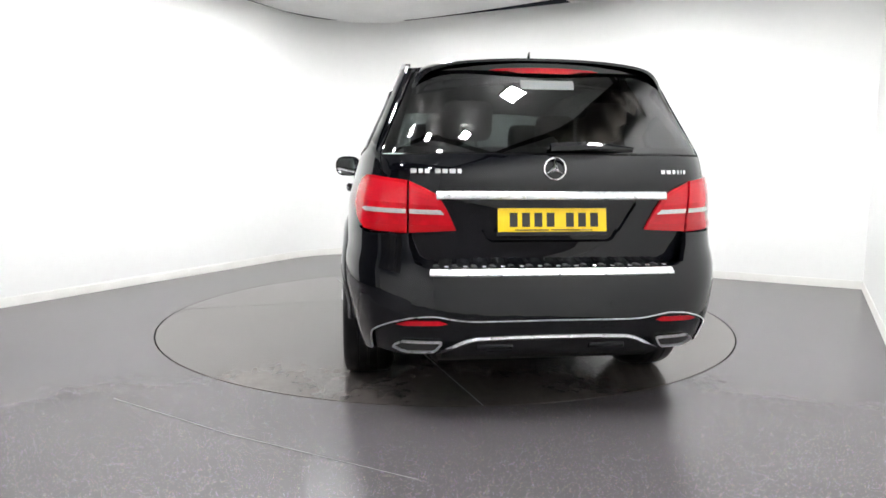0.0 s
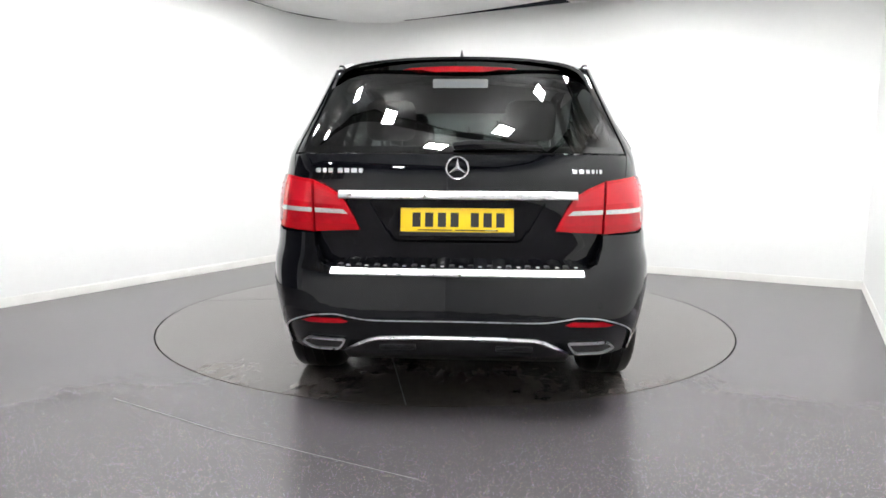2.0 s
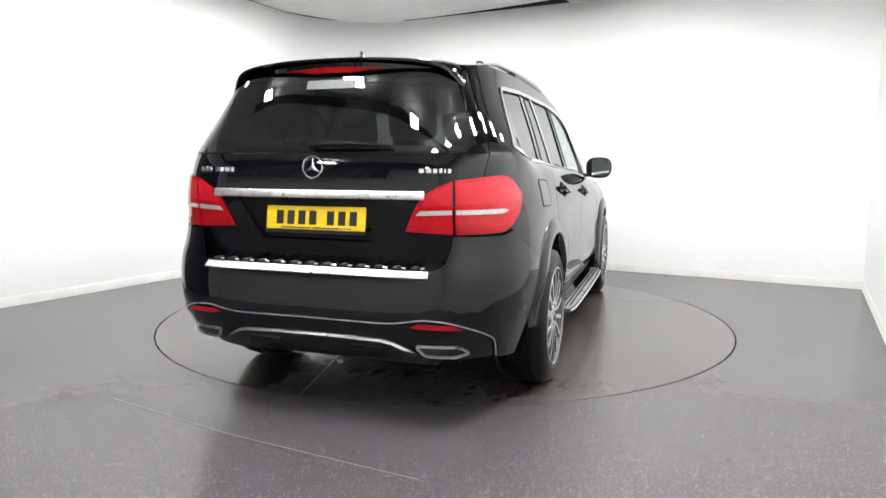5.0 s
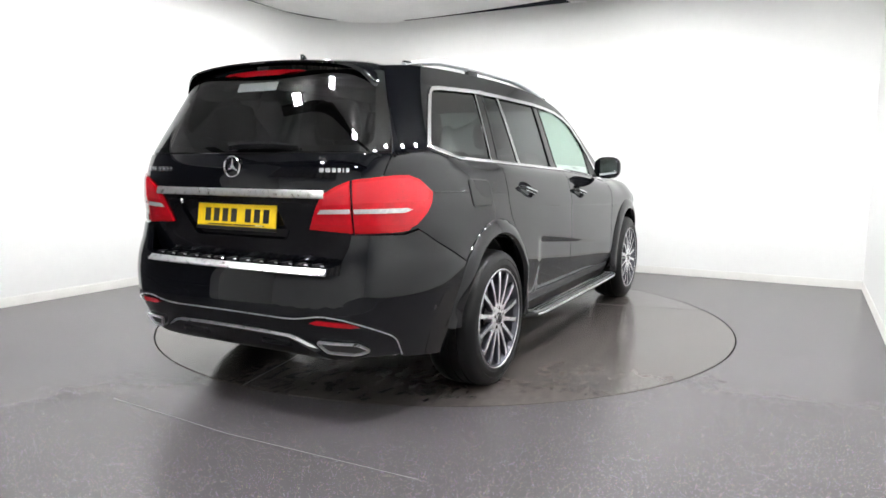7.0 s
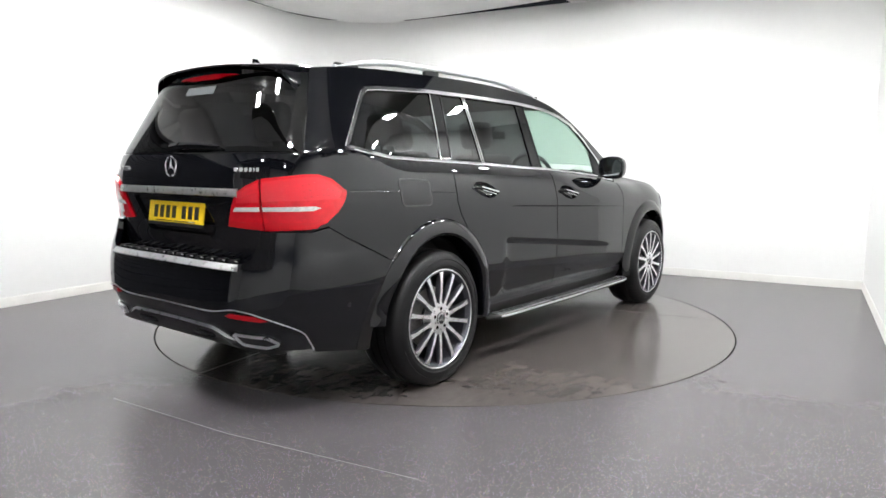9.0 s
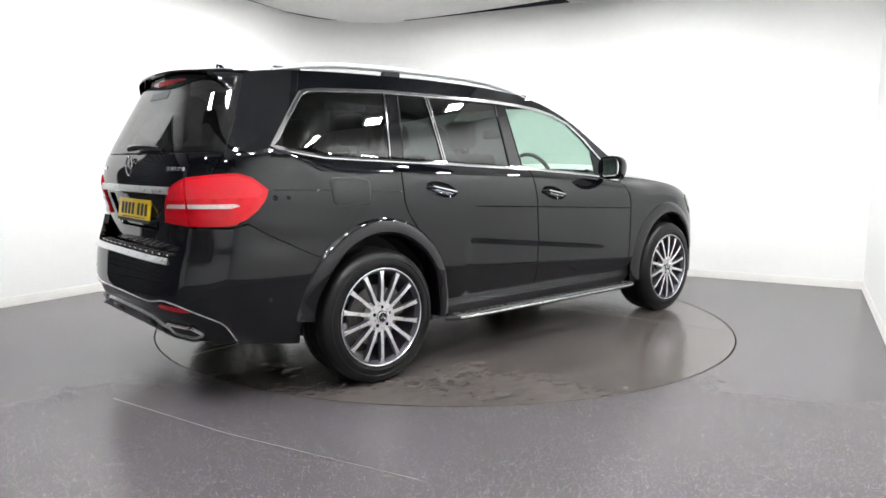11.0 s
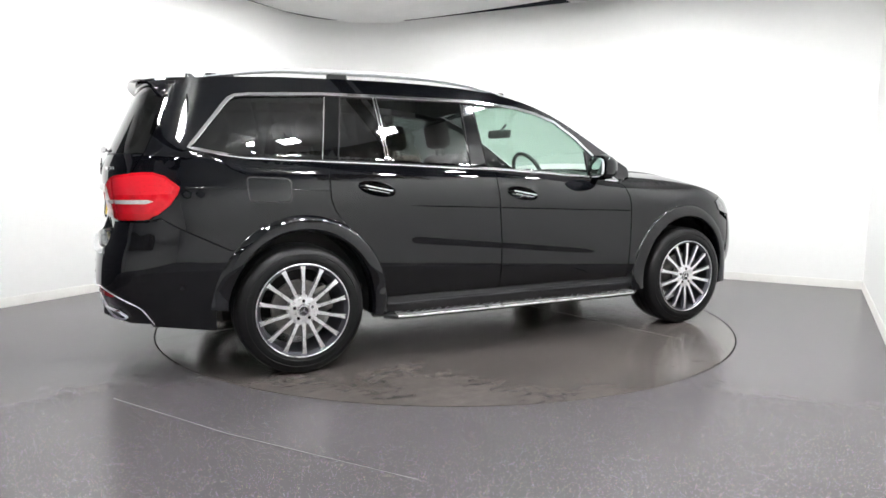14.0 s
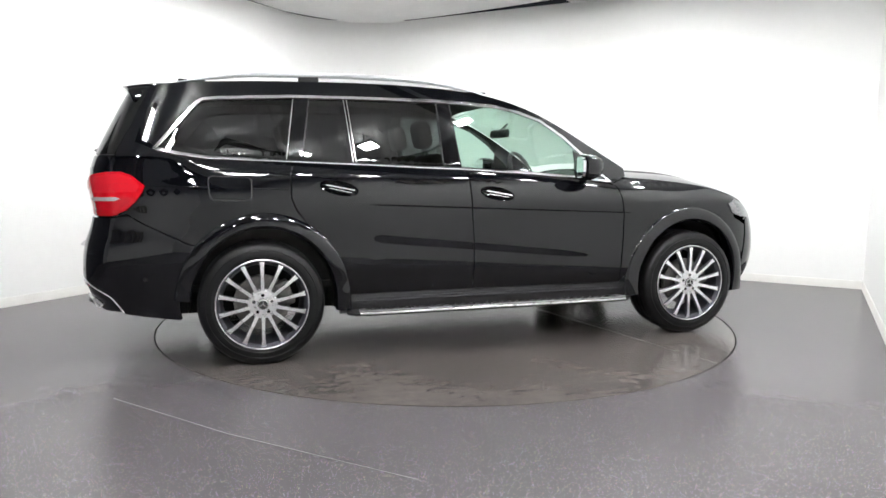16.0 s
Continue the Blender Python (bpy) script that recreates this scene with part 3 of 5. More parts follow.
def HALF(z, x=0.4):
    """Half the body's width: the shoulder's ledge follows the belt line, which falls towards the nose."""
    a, b = min(1, max(0, (z - .92) / .2)), min(1, max(0, (1.76 - z) / .42))
    near = a * a * (3 - 2 * a) * b * b * (3 - 2 * b)
    mid = ease((x - .2) / .3)
    tuck = (.655 - TUCK(min(x, 2.7))) * mid * min(1, max(0, (z - .26) / .2)) * ease((1.0 - z) / .2)
    w = PROFILE(z + (1.25 - BELTLINE(x)) * near + tuck)
    if x < -.2:
        k = ease((-.2 - x) / .4)
        if z > 1.06:
            w += (TAIL_PROFILE(z) - w) * k
        w += .016 * k * ease((.86 - z) / .1) - .012 * k * ease((z - .92) / .1) * ease((1.3 - z) / .15)
    if x < .25:
        w -= .008 * ease((.25 - x) / .4) * ease((z - 1.02) / .14) * ease((1.30 - z) / .08)
    if x > 2.5:
        w -= .045 * ease((z - .93) / .22) * ease((x - 2.5) / .5)
    if .3 < x < 3.0 and z < 1.02:
        w -= .004 * ease((CREASE(x) + .006 - z) / .012) * ease((x - .45) / .5) * ease((2.75 - x) / .3)
        w -= .009 * ease((HOLLOW(x) + .032 - z) / .064) * ease((x - .66) / .1) * ease((2.6 - x) / .7)
    return w


REAR = smooth_table([(.26, -.93), (.76, -.962), (.80, -.966), (.95, -.992), (1.07, -1.014), (1.12, -1.02), (1.22, -1.013), (1.28, -.992), (1.5, -.893), (1.70, -.79), (1.80, -.73)])
BUMP = smooth_table([(.26, -.94), (.33, -1.0), (.42, -1.052), (.50, -1.080), (.54, -1.084), (.62, -1.079), (.72, -1.067), (.78, -1.052), (.86, -1.03), (.95, -1.01), (1.8, -1.01)])
FRONT = smooth_table([(.26, 3.88), (.40, 3.97), (.55, 4.01), (.70, 4.01), (.85, 3.97), (.95, 3.90), (1.05, 3.78), (1.8, 3.78)])
NR, NF, X2, HIP = 4.6, 3.0, 3.0, .002
_ph = np.linspace(0, math.pi / 2, 241)
_xr = -np.cos(_ph) ** (2 / NR)
_yr = .94 * np.sin(_ph) ** (2 / NR)
_lr = np.concatenate([[0], np.cumsum(np.hypot(np.diff(_xr), np.diff(_yr)))])
L1 = float(_lr[-1])
_xf = 3.0 + .95 * np.sin(_ph) ** (2 / NF)
_yf = .94 * np.cos(_ph) ** (2 / NF)
_lf = np.concatenate([[0], np.cumsum(np.hypot(np.diff(_xf), np.diff(_yf)))])
L2 = L1 + X2


def skin(s, z, rear=REAR):
    """A point of the body's skin: s metres round it from the middle of the tail (right side positive), at the height z."""
    side, s = (1 if s < 0 else -1), abs(s)
    if s < L1:
        a = float(np.interp(s, _lr, _ph))
        x = rear(z) * math.cos(a) ** (2 / NR)
        y = HALF(z, x) * math.sin(a) ** (2 / NR)
    elif s <= L2:
        x = s - L1
        y = HALF(z, x)
    else:
        a = float(np.interp(s - L2, _lf, _ph))
        x = X2 + (FRONT(z) - X2) * math.sin(a) ** (2 / NF)
        y = HALF(z, x) * max(math.cos(a), 0) ** (2 / NF)
    y += HIP * math.exp(-((x + .28) / .42) ** 2) * min(1, max(0, (1.2 - z) / .2)) * min(1, y / .5)
    return Vector((x, side * y, z))


def sx(x, z, rear=REAR):
    """s of the right side's point at x."""
    if x < 0:
        return float(np.interp(math.acos(min(1, x / rear(z)) ** (NR / 2)), _ph, _lr))
    if x > X2:
        return L2 + float(np.interp(math.asin(min(1, (x - X2) / (FRONT(z) - X2)) ** (NF / 2)), _ph, _lf))
    return L1 + x


def sy(y, z):
    """s of the tail's point at y (right side has y < 0)."""
    s = float(np.interp(math.asin(min(1, abs(y) / HALF(z, -.7)) ** (NR / 2)), _ph, _lr))
    return s if y < 0 else -s


DOOR_LINES = [lambda s, d=d: TUCK(abs(s) - L1) + d for d in (-.03, -.012, 0, .012, .03)]
DOOR_LINES += [lambda s, d=d: HOLLOW(abs(s) - L1) + d for d in (-.04, -.025, -.012, 0, .012, .025, .04)]
DOOR_LINES += [lambda s, d=d: CREASE(abs(s) - L1) + d for d in (-.012, -.006, 0, .006, .012)]


# ---- the car ----
ZTOP = smooth_table([(-.75, 1.682), (-.6, 1.717), (-.3, 1.745), (.3, 1.769), (.8, 1.774), (1.1, 1.766), (1.4, 1.743), (1.7, 1.685), (1.95, 1.59), (2.2, 1.455), (2.4, 1.335), (2.6, 1.215)])
CROWN = smooth_table([(-.75, .025), (0, .03), (1.2, .03), (1.7, .034), (2.0, .042), (2.4, .05), (2.6, .04)])
FENDER = smooth_table([(2.4, 1.165), (2.8, 1.145), (3.1, 1.115), (3.4, 1.06), (3.6, 1.0), (3.75, .94)])
BONNET = smooth_table([(2.4, 1.22), (2.83, 1.215), (3.24, 1.185), (3.55, 1.11), (3.75, 1.03)])
BELT = [(-.592, 1.322), (-.45, 1.293), (-.29, 1.272), (.2, 1.255), (.7, 1.238), (1.12, 1.22), (1.35, 1.214), (1.8, 1.187), (2.2, 1.155), (2.44, 1.128)]
DLO_TOP = [(2.30, 1.275), (2.11, 1.443), (1.934, 1.557), (1.77, 1.612), (1.602, 1.645), (1.4, 1.662), (1.15, 1.672), (.6, 1.672), (.2, 1.667), (-.07, 1.652), (-.23, 1.643), (-.315, 1.632), (-.352, 1.612), (-.385, 1.575), (-.481, 1.458)]
belt_z = table(BELT)


def top_skin(x, v):
    z = ZTOP(x)
    w = HALF(z, x) * (1 if x > -.1 else (max(0.0, 1 - abs(x / REAR(z)) ** NR)) ** (1 / NR))
    return Vector((x, -v * w, z + CROWN(x) * (1 - abs(v) ** 2.4)))


def bonnet_skin(x, v):
    z = FENDER(x)
    w = abs(skin(sx(x, z), z).y)
    return Vector((x, -v * w, z + (BONNET(x) - z) * (1 - abs(v) ** 2.6)))


def bump_skin(s, z):
    return skin(s, z, BUMP)


def S(*pts):
    """(x, z) points of the right side, as points of the skin."""
    return [(sx(x, z), z) for x, z in pts]


def T(*pts):
    """(y, z) points of the tail, as points of the skin."""
    return [(sy(y, z), z) for y, z in pts]


def mirrored(outline):
    return [(-s, z) for s, z in outline][::-1]


def arc(cx, r, a0, a1, n=18, cz=.385):
    return [(cx + r * math.cos(radians(a0 + (a1 - a0) * i / n)), cz + r * math.sin(radians(a0 + (a1 - a0) * i / n))) for i in range(n + 1)]


def both(name, fn, outline, material, parent, holes=(), **kw):
    """The same panel on the right and on the left side."""
    a = panel(name, fn, outline, material, parent, holes, **kw)
    b = panel(name, fn, mirrored(outline), material, parent, [mirrored(h) for h in holes], **kw)
    return a, b


def on_skin(points, out=0.0, fn=None):
    """Points of the skin lifted off it."""
    fn = fn or skin
    res = []
    for s, z in points:
        p = fn(s, z)
        e = .004
        n = (fn(s + e, z) - fn(s - e, z)).cross(fn(s, z + e) - fn(s, z - e)).normalized()
        if n.dot(p - Vector((1.4, 0, .8))) < 0:
            n = -n
        res.append((p + n * out, n))
    return res


def strip(name, points, width, thick, material, parent, fn=None, closed=False, out=0.0, label="", step=0.03, rise=0.0):
    """A moulding along a line of the skin: width across it, thick off it."""
    pts = densify(points, step, closed)
    lay = on_skin(pts, out, fn)
    bm = bmesh.new()
    w, h = width / 2, thick
    sec = [(-w, 0), (-w, h * .55), (-w * .7, h), (w * .7, h + rise), (w, h * .55 + rise), (w, 0)]
    sweep(bm, [p for p, n in lay], sec, lambda i: lay[i][1], closed)
    return part(name, bm, material, parent, label, smooth=40)


def flip(ob_mesh):
    """A mirror image of a mesh across the car's middle."""
    me = ob_mesh.copy()
    me.transform(Matrix.Diagonal((1, -1, 1, 1)))
    me.flip_normals()
    return me


def pair(name, bm, material, parent, label="", smooth=40):
    a = part(name, bm, material, parent, label, smooth)
    b = part(name, flip(a.data), material, parent, label)
    return a, b


def build_wheel(car, x, side):
    """side -1: right. The wheel's own space has its outer face towards -y."""
    at = pose(x, side * 0.985, 0.385, 0, 0, 0 if side < 0 else 180)
    bm = bmesh.new()
    lathe(bm, [(.262, .26), (.262, .20), (.245, .17), (.243, .06), (.254, .02), (.268, .012), (.276, .004), (.276, -.002), (.270, -.004), (.264, .004), (.256, .02), (.238, .07), (.236, .2)], 72)
    wheel = part("wheel", bm, ALLOYGREY, car, "dark grey alloy wheel with machined spokes", 35, at)
    bm = bmesh.new()
    prof = [(.270, .262), (.276, .275), (.30, .285), (.345, .282), (.366, .268), (.379, .245), (.3845, .20), (.3845, .195), (.377, .194), (.377, .186), (.3848, .185), (.385, .14), (.3785, .139), (.3785, .129), (.385, .128),
            (.3848, .085), (.377, .084), (.377, .075), (.384, .074), (.380, .035), (.370, .014), (.352, .003), (.335, -.004), (.332, -.001), (.318, -.006), (.300, -.006), (.297, -.003), (.285, -.002), (.277, .003), (.272, .010)]
    lathe(bm, prof, 96)
    part("tyre", bm, RUBBER, wheel, "black low-profile tyre", 35)
    # rim lip, machined
    bm = bmesh.new()
    lathe(bm, [(.263, .012), (.269, .002), (.2765, -.0055), (.2795, -.004), (.280, .002), (.2685, .013)], 96)
    part("rim_lip", bm, ALLOY, wheel, "bright machined rim lip", 40)
    spoke = None
    for i in range(14):
        turn = pose(0, 0, 0, 0, -90 + 360 / 14 * i)
        if spoke is None:
            bm = bmesh.new()
            rings = []
            for r, w, y, dpt in ((.052, .0115, .012, .03), (.085, .0115, .007, .04), (.15, .0095, .002, .04), (.215, .0100, .001, .034), (.25, .0125, .003, .028), (.266, .0165, .007, .02)):
                rings.append([bm.verts.new((r, y, -w)), bm.verts.new((r, y, w)), bm.verts.new((r, y + .006, w + .003)), bm.verts.new((r, y + dpt, w * .6)), bm.verts.new((r, y + dpt, -w * .6)), bm.verts.new((r, y + .006, -w - .003))])
            for a, b in zip(rings, rings[1:]):
                for j in range(6):
                    bm.faces.new((a[j], a[(j + 1) % 6], b[(j + 1) % 6], b[j]))
            bm.faces.new(rings[0])
            bm.faces.new(rings[-1][::-1])
            bmesh.ops.recalc_face_normals(bm, faces=bm.faces)
            me = bpy.data.meshes.new("spoke")
            bm.to_mesh(me)
            bm.free()
            me.materials.append(ALLOY)
            me.materials.append(ALLOYGREY)
            for p in me.polygons:
                p.material_index = 0 if p.normal.y < -.75 else 1
            spoke = me
        part("spoke", spoke, ALLOY, wheel, at=turn)
    bm = bmesh.new()
    lathe(bm, [(.0, .010), (.036, .010), (.040, .004), (.080, .006), (.089, .012), (.090, .06), (.0, .06)], 40)
    part("hub", bm, ALLOY, wheel, "machined hub", 30)
    bm = bmesh.new()
    lathe(bm, [(.0, .000), (.028, .001), (.0335, .005), (.0345, .012)], 32)
    part("hub_cap", bm, GLOSSBLACK, wheel, "black round centre cap", 30)
    bm = bmesh.new()
    lathe(bm, [(.026, .0005), (.026, -.001), (.031, -.0005), (.0325, .004)], 32)
    for k in range(3):
        box(bm, (-.003, -.002, 0), (.003, .0005, .025), 0, Matrix.Rotation(radians(120 * k + 10), 4, "Y"))
    part("cap_emblem", bm, CHROME, wheel, "chrome ring with three bars", 40)
    for k in range(5):
        a = radians(72 * k + 18)
        bm = bmesh.new()
        lathe(bm, [(.0, .003), (.0095, .003), (.0105, .004), (.011, .02)], 12, Matrix.Translation((.056 * math.cos(a), 0, .056 * math.sin(a))))
        # four bolts coloured black for the shade of their sunken holes
        part("wheel_bolt", bm, GLOSSBLACK if k else CHROME, wheel, "", 40)
    bm = bmesh.new()
    lathe(bm, [(.08, .085), (.17, .085), (.172, .09), (.172, .11), (.08, .11)], 48)
    part("brake_disc", bm, IRON, wheel, "grey iron brake disc", 30)
    bm = bmesh.new()
    box(bm, (.10, .06, -.08), (.19, .14, .08), .015)
    part("brake_caliper", bm, IRON, wheel, "", 40, pose(0, 0, 0, 0, -20 if side < 0 else 160))


def build_arch(car, cx):
    """Flared arch moulding and the dark liner behind it, both sides."""
    bm = bmesh.new()
    rows = []
    a0, a1, n = (-8, 176, 46) if cx < 1 else (-28, 188, 54)
    for i in range(n + 1):
        a = radians(a0 + (a1 - a0) * i / n)
        row = []
        for r, o in ((.562, -.006), (.556, .004), (.54, .014), (.515, .023), (.485, .029), (.474, .027), (.466, .018), (.464, -.02), (.466, -.10)):
            x, z = cx + (.02 if cx < 1 else .005) + (r - .028) * math.cos(a), .385 + r * math.sin(a)
            z = max(z, .30)
            ref_x = cx + .50 * math.cos(a)
            w = abs(skin(sx(ref_x, max(z, .5)), max(z, .5), BUMP if cx < 1 else REAR).y)
            row.append(bm.verts.new((x, -(w + o), z)))
        rows.append(row)
    for p, q in zip(rows, rows[1:]):
        for j in range(len(p) - 1):
            bm.faces.new((p[j], p[j + 1], q[j + 1], q[j]))
    pair("arch_flare", bm, PAINT, car, "glossy black flared wheel-arch moulding", 60)
    bm = bmesh.new()
    rows = []
    for i in range(25):
        a = radians(-8 + 196 * i / 24)
        rows.append([bm.verts.new((cx + .005 + .448 * math.cos(a), y, max(.32, .385 + .458 * math.sin(a)))) for y in (-.86, -.55)] )
    for p, q in zip(rows, rows[1:]):
        bm.faces.new((p[0], p[1], q[1], q[0]))
    c = bm.verts.new((cx, -.55, .385))
    for p, q in zip(rows, rows[1:]):
        bm.faces.new((p[1], c, q[1]))
    pair("arch_liner", bm, UNDER, car, "dark felt wheel-arch liner", 50)


SCOOPS = ((.365, .60, 1.108, 1.068), (1.425, 1.665, 1.066, 1.030))  # x and z of each handle's ends


def scoop(x0, x1, z0, z1, n=28, k=1.0):
    """Outline of the hollow behind a door handle."""
    cx, cz = (x0 + x1) / 2, (z0 + z1) / 2 + .004
    res = []
    for i in range(n):
        a = 2 * math.pi * i / n
        dx = .122 * k * math.cos(a)
        dz = .046 * k * math.sin(a) + dx * (z1 - z0) / (x1 - x0)
        res.append((L1 + cx + dx, cz + dz))
    return res


def bowl(x0, x1, z0, z1):
    """The skin pressed in behind a door handle."""
    cx, cz = (x0 + x1) / 2, (z0 + z1) / 2 + .004

    def fn(s, z):
        p = skin(s, z)
        dx = abs(s) - L1 - cx
        r2 = (dx / .122) ** 2 + ((z - cz - dx * (z1 - z0) / (x1 - x0)) / .046) ** 2
        deep = .034 * max(0.0, 1 - r2) ** .8
        return Vector((p.x, p.y * (1 - deep / abs(p.y)), p.z))
    return fn


def build_body(car):
    rear_gap = [(.200, 1.243), (.186, 1.16), (.188, 1.03), (.215, .96), (.285, .866), (.36, .77), (.442, .681), (.48, .60), (.505, .50), (.515, .41)]
    g = .004
    # side frame: quarter panel, pillars and cantrail in one pressing, with the window opening cut out
    tail = [(sy(-.678, .925), .925), (sy(-.682, 1.05), 1.05), (sx(-.872, 1.19), 1.19), (sx(-.812, 1.29), 1.29), (sx(-.725, 1.47), 1.47), (sx(-.655, 1.635), 1.635)]
    roofline = [(sx(x, ZTOP(x)), ZTOP(x)) for x in np.linspace(-.62, 2.58, 40)]
    low = S((2.585, 1.17), (2.46, 1.118)) + S(*[(x, z - .014) for x, z in reversed(BELT[3:-1])])
    gap = S(*[(x - g, z) for x, z in rear_gap])
    archq = S(*arc(.015, .495, 12, 133, 24))
    outline = tail + roofline + low + gap[1:-1] + archq + S((-.41, .765), (-.55, .835), (-.66, .89), (-.75, .945), (-.82, .925))
    dlo = S(*[(x, z + .004) for x, z in BELT[:-1]], (2.36, 1.18), *DLO_TOP)
    both("side_frame", skin, outline, PAINT, car, [dlo], cell=.036, label="glossy black body side with window opening")
    # doors and front wing
    rd = S(*[(x + g, z) for x, z in rear_gap], (1.381, .41), (1.379, .65), (1.36, .95), (1.346, 1.198), *[(x, z - .014) for x, z in reversed(BELT[3:6])])
    rds = both("rear_door", skin, rd, PAINT, car, [scoop(*SCOOPS[0])], cell=.036, lines=DOOR_LINES, label="glossy black rear door")
    fg = [(2.44, 1.112), (2.476, 1.10), (2.50, 1.02), (2.517, .89), (2.515, .75), (2.508, .617), (2.50, .41)]
    fd = S((1.354, 1.198), (1.368, .95), (1.387, .65), (1.389, .41), *[(x - g, z) for x, z in reversed(fg)], *[(x, z - .014) for x, z in reversed(BELT[7:-1])])
    fds = both("front_door", skin, fd, PAINT, car, [scoop(*SCOOPS[1])], cell=.036, lines=DOOR_LINES, label="glossy black front door")
    fen = S(*[(x + g, z) for x, z in fg], *arc(3.075, .51, 168, 20, 24), (3.62, .60), (3.64, .80), (3.50, .86), (3.48, .95), (3.60, 1.0), *[(x, FENDER(x) - .002) for x in (3.5, 3.3, 3.1, 2.9, 2.7)], (2.59, 1.155))
    both("front_wing", skin, fen, PAINT, car, lines=DOOR_LINES, cell=.034, label="glossy black front wing")
    # crease along the doors
    for a, b, w in ((-.62, .18, 1.105), ):
        both_strip("shoulder_crease", S((a, 1.108), (-.3, 1.10), (b, 1.085)), .006, .0015, PAINT, car)
    # roof, screen, bonnet
    roof = [(x, -.985) for x in np.linspace(-.60, 1.70, 24)] + [(1.72, v) for v in np.linspace(-.9, .9, 10)] + [(x, .985) for x in np.linspace(1.70, -.60, 24)]
    panel("roof", top_skin, roof, PAINT, car, label="glossy black roof", cell=.07)
    ws = [(1.76, v) for v in np.linspace(-.95, .95, 10)] + [(x, .965) for x in np.linspace(1.80, 2.52, 9)] + [(2.58, v) for v in np.linspace(.9, -.9, 10)] + [(x, -.965) for x in np.linspace(2.52, 1.80, 9)]
    panel("windscreen", top_skin, ws, CLEAR, car, label="clear green-tinted windscreen", cell=.07, depth=.004)
    bo = [(2.60, v) for v in np.linspace(-.96, .96, 12)] + [(x, .985) for x in np.linspace(2.65, 3.68, 14)] + [(3.73, v) for v in np.linspace(.9, -.9, 10)] + [(x, -.985) for x in np.linspace(3.68, 2.65, 14)]
    panel("bonnet", bonnet_skin, bo, PAINT, car, label="glossy black bonnet", cell=.06)
    for v in (-.45, .45):
        bm = bmesh.new()
        sweep(bm, [bonnet_skin(x, v) + Vector((0, 0, .002)) for x in np.linspace(2.7, 3.65, 16)], [(-.03, -.004), (-.01, .006), (.01, .006), (.03, -.004)])
        part("bonnet_ridge", bm, PAINT, car, "", 60)
    bm = bmesh.new()
    box(bm, (2.54, -.72, 1.14), (2.64, .72, 1.185), .01)
    part("scuttle", bm, PLASTIC, car, "matt black scuttle panel", 40)
    # nose
    nose = [(sx(3.655, .86), .84), (sx(3.64, .60), .60), (sx(3.60, .42), .42), (sx(3.52, .28), .28)]
    end = L2 + float(_lf[-1])
    face = nose + [(end, .28), (2 * end - nose[-1][0], .28)] + [(2 * end - s, z) for s, z in reversed(nose[:-1])] + [(end + .5, .93), (end, .935), (end - .5, .93)]

    def nose_skin(s, z):
        p = skin(s if s <= end else 2 * end - s, z)
        return p if s <= end else Vector((p.x, -p.y, p.z))
    panel("front_bumper", nose_skin, face, PAINT, car, label="glossy black front bumper", cell=.07)
    panel("grille", nose_skin, [(end - .42, .55), (end + .42, .55), (end + .5, .9), (end - .5, .9)], GLOSSBLACK, car, out=.006, label="dark grille", cell=.1)
    head = S((3.44, .965), (3.53, .998), (3.63, .965), (3.71, .90), (3.71, .85), (3.58, .865), (3.48, .895))
    hl = both("headlight", skin, head, HEADLENS, car, out=.006, cell=.03, label="clear headlight")
    trim = S((3.60, .37), (3.70, .36), (3.74, .33), (3.62, .325), (3.50, .30), (3.48, .32))
    both("splitter_trim", skin, trim, CHROME, car, out=.008, cell=.04, label="chrome front bumper trim")
    # window glass, pillars and bright frame
    both_strip("window_frame", S(*[(x, z + .002) for x, z in BELT], (2.36, 1.205), *DLO_TOP), .024, .008, CHROME, car, closed=True, label="bright chrome window surround")
    bz = lambda x: belt_z(x) + .006
    top = table(sorted(DLO_TOP))
    tz = lambda x: top(x) - .004
    quarter = S((-.585, 1.325), (-.29, bz(-.29)), (.165, bz(.165)), (.225, tz(.225)), *[(x, z - .004) for x, z in DLO_TOP[8:]])
    both("quarter_window", skin, quarter, TINTED, car, depth=.004, out=-.010, cell=.028, label="dark privacy glass quarter window")
    vent = S((.265, bz(.265)), (.585, bz(.585)), (.545, tz(.545)), (.325, tz(.325)))
    both("vent_window", skin, vent, TINTED, car, depth=.004, out=-.010, cell=.028, label="dark privacy glass fixed window")
    rear = S((.61, bz(.61)), (1.195, bz(1.195)), (1.175, tz(1.175)), (.57, tz(.57)))
    both("rear_door_window", skin, rear, TINTED, car, depth=.004, out=-.010, cell=.028, label="dark privacy glass door window")
    front = S((1.325, bz(1.325)), (1.8, bz(1.8)), (2.19, bz(2.19)), (2.19, 1.36), *[(x, z - .004) for x, z in DLO_TOP[1:6]], (1.275, tz(1.275)))
    both("front_door_window", skin, front, CLEAR, car, depth=.004, out=-.010, cell=.028, label="clear green-tinted door window")
    for name, q in (("pillar_trim", ((.165, 0), (.265, 0), (.325, 1), (.225, 1))), ("pillar_trim", ((1.195, 0), (1.325, 0), (1.275, 1), (1.175, 1)))):
        both(name, skin, S(*[(x, tz(x) if k else bz(x)) for x, k in q]), GLOSSBLACK, car, out=-.006, label="gloss black window pillar trim")
    both("pillar_trim", skin, S((.585, bz(.585)), (.61, bz(.61)), (.57, tz(.57)), (.545, tz(.545))), GLOSSBLACK, car, out=-.004, cell=.03)
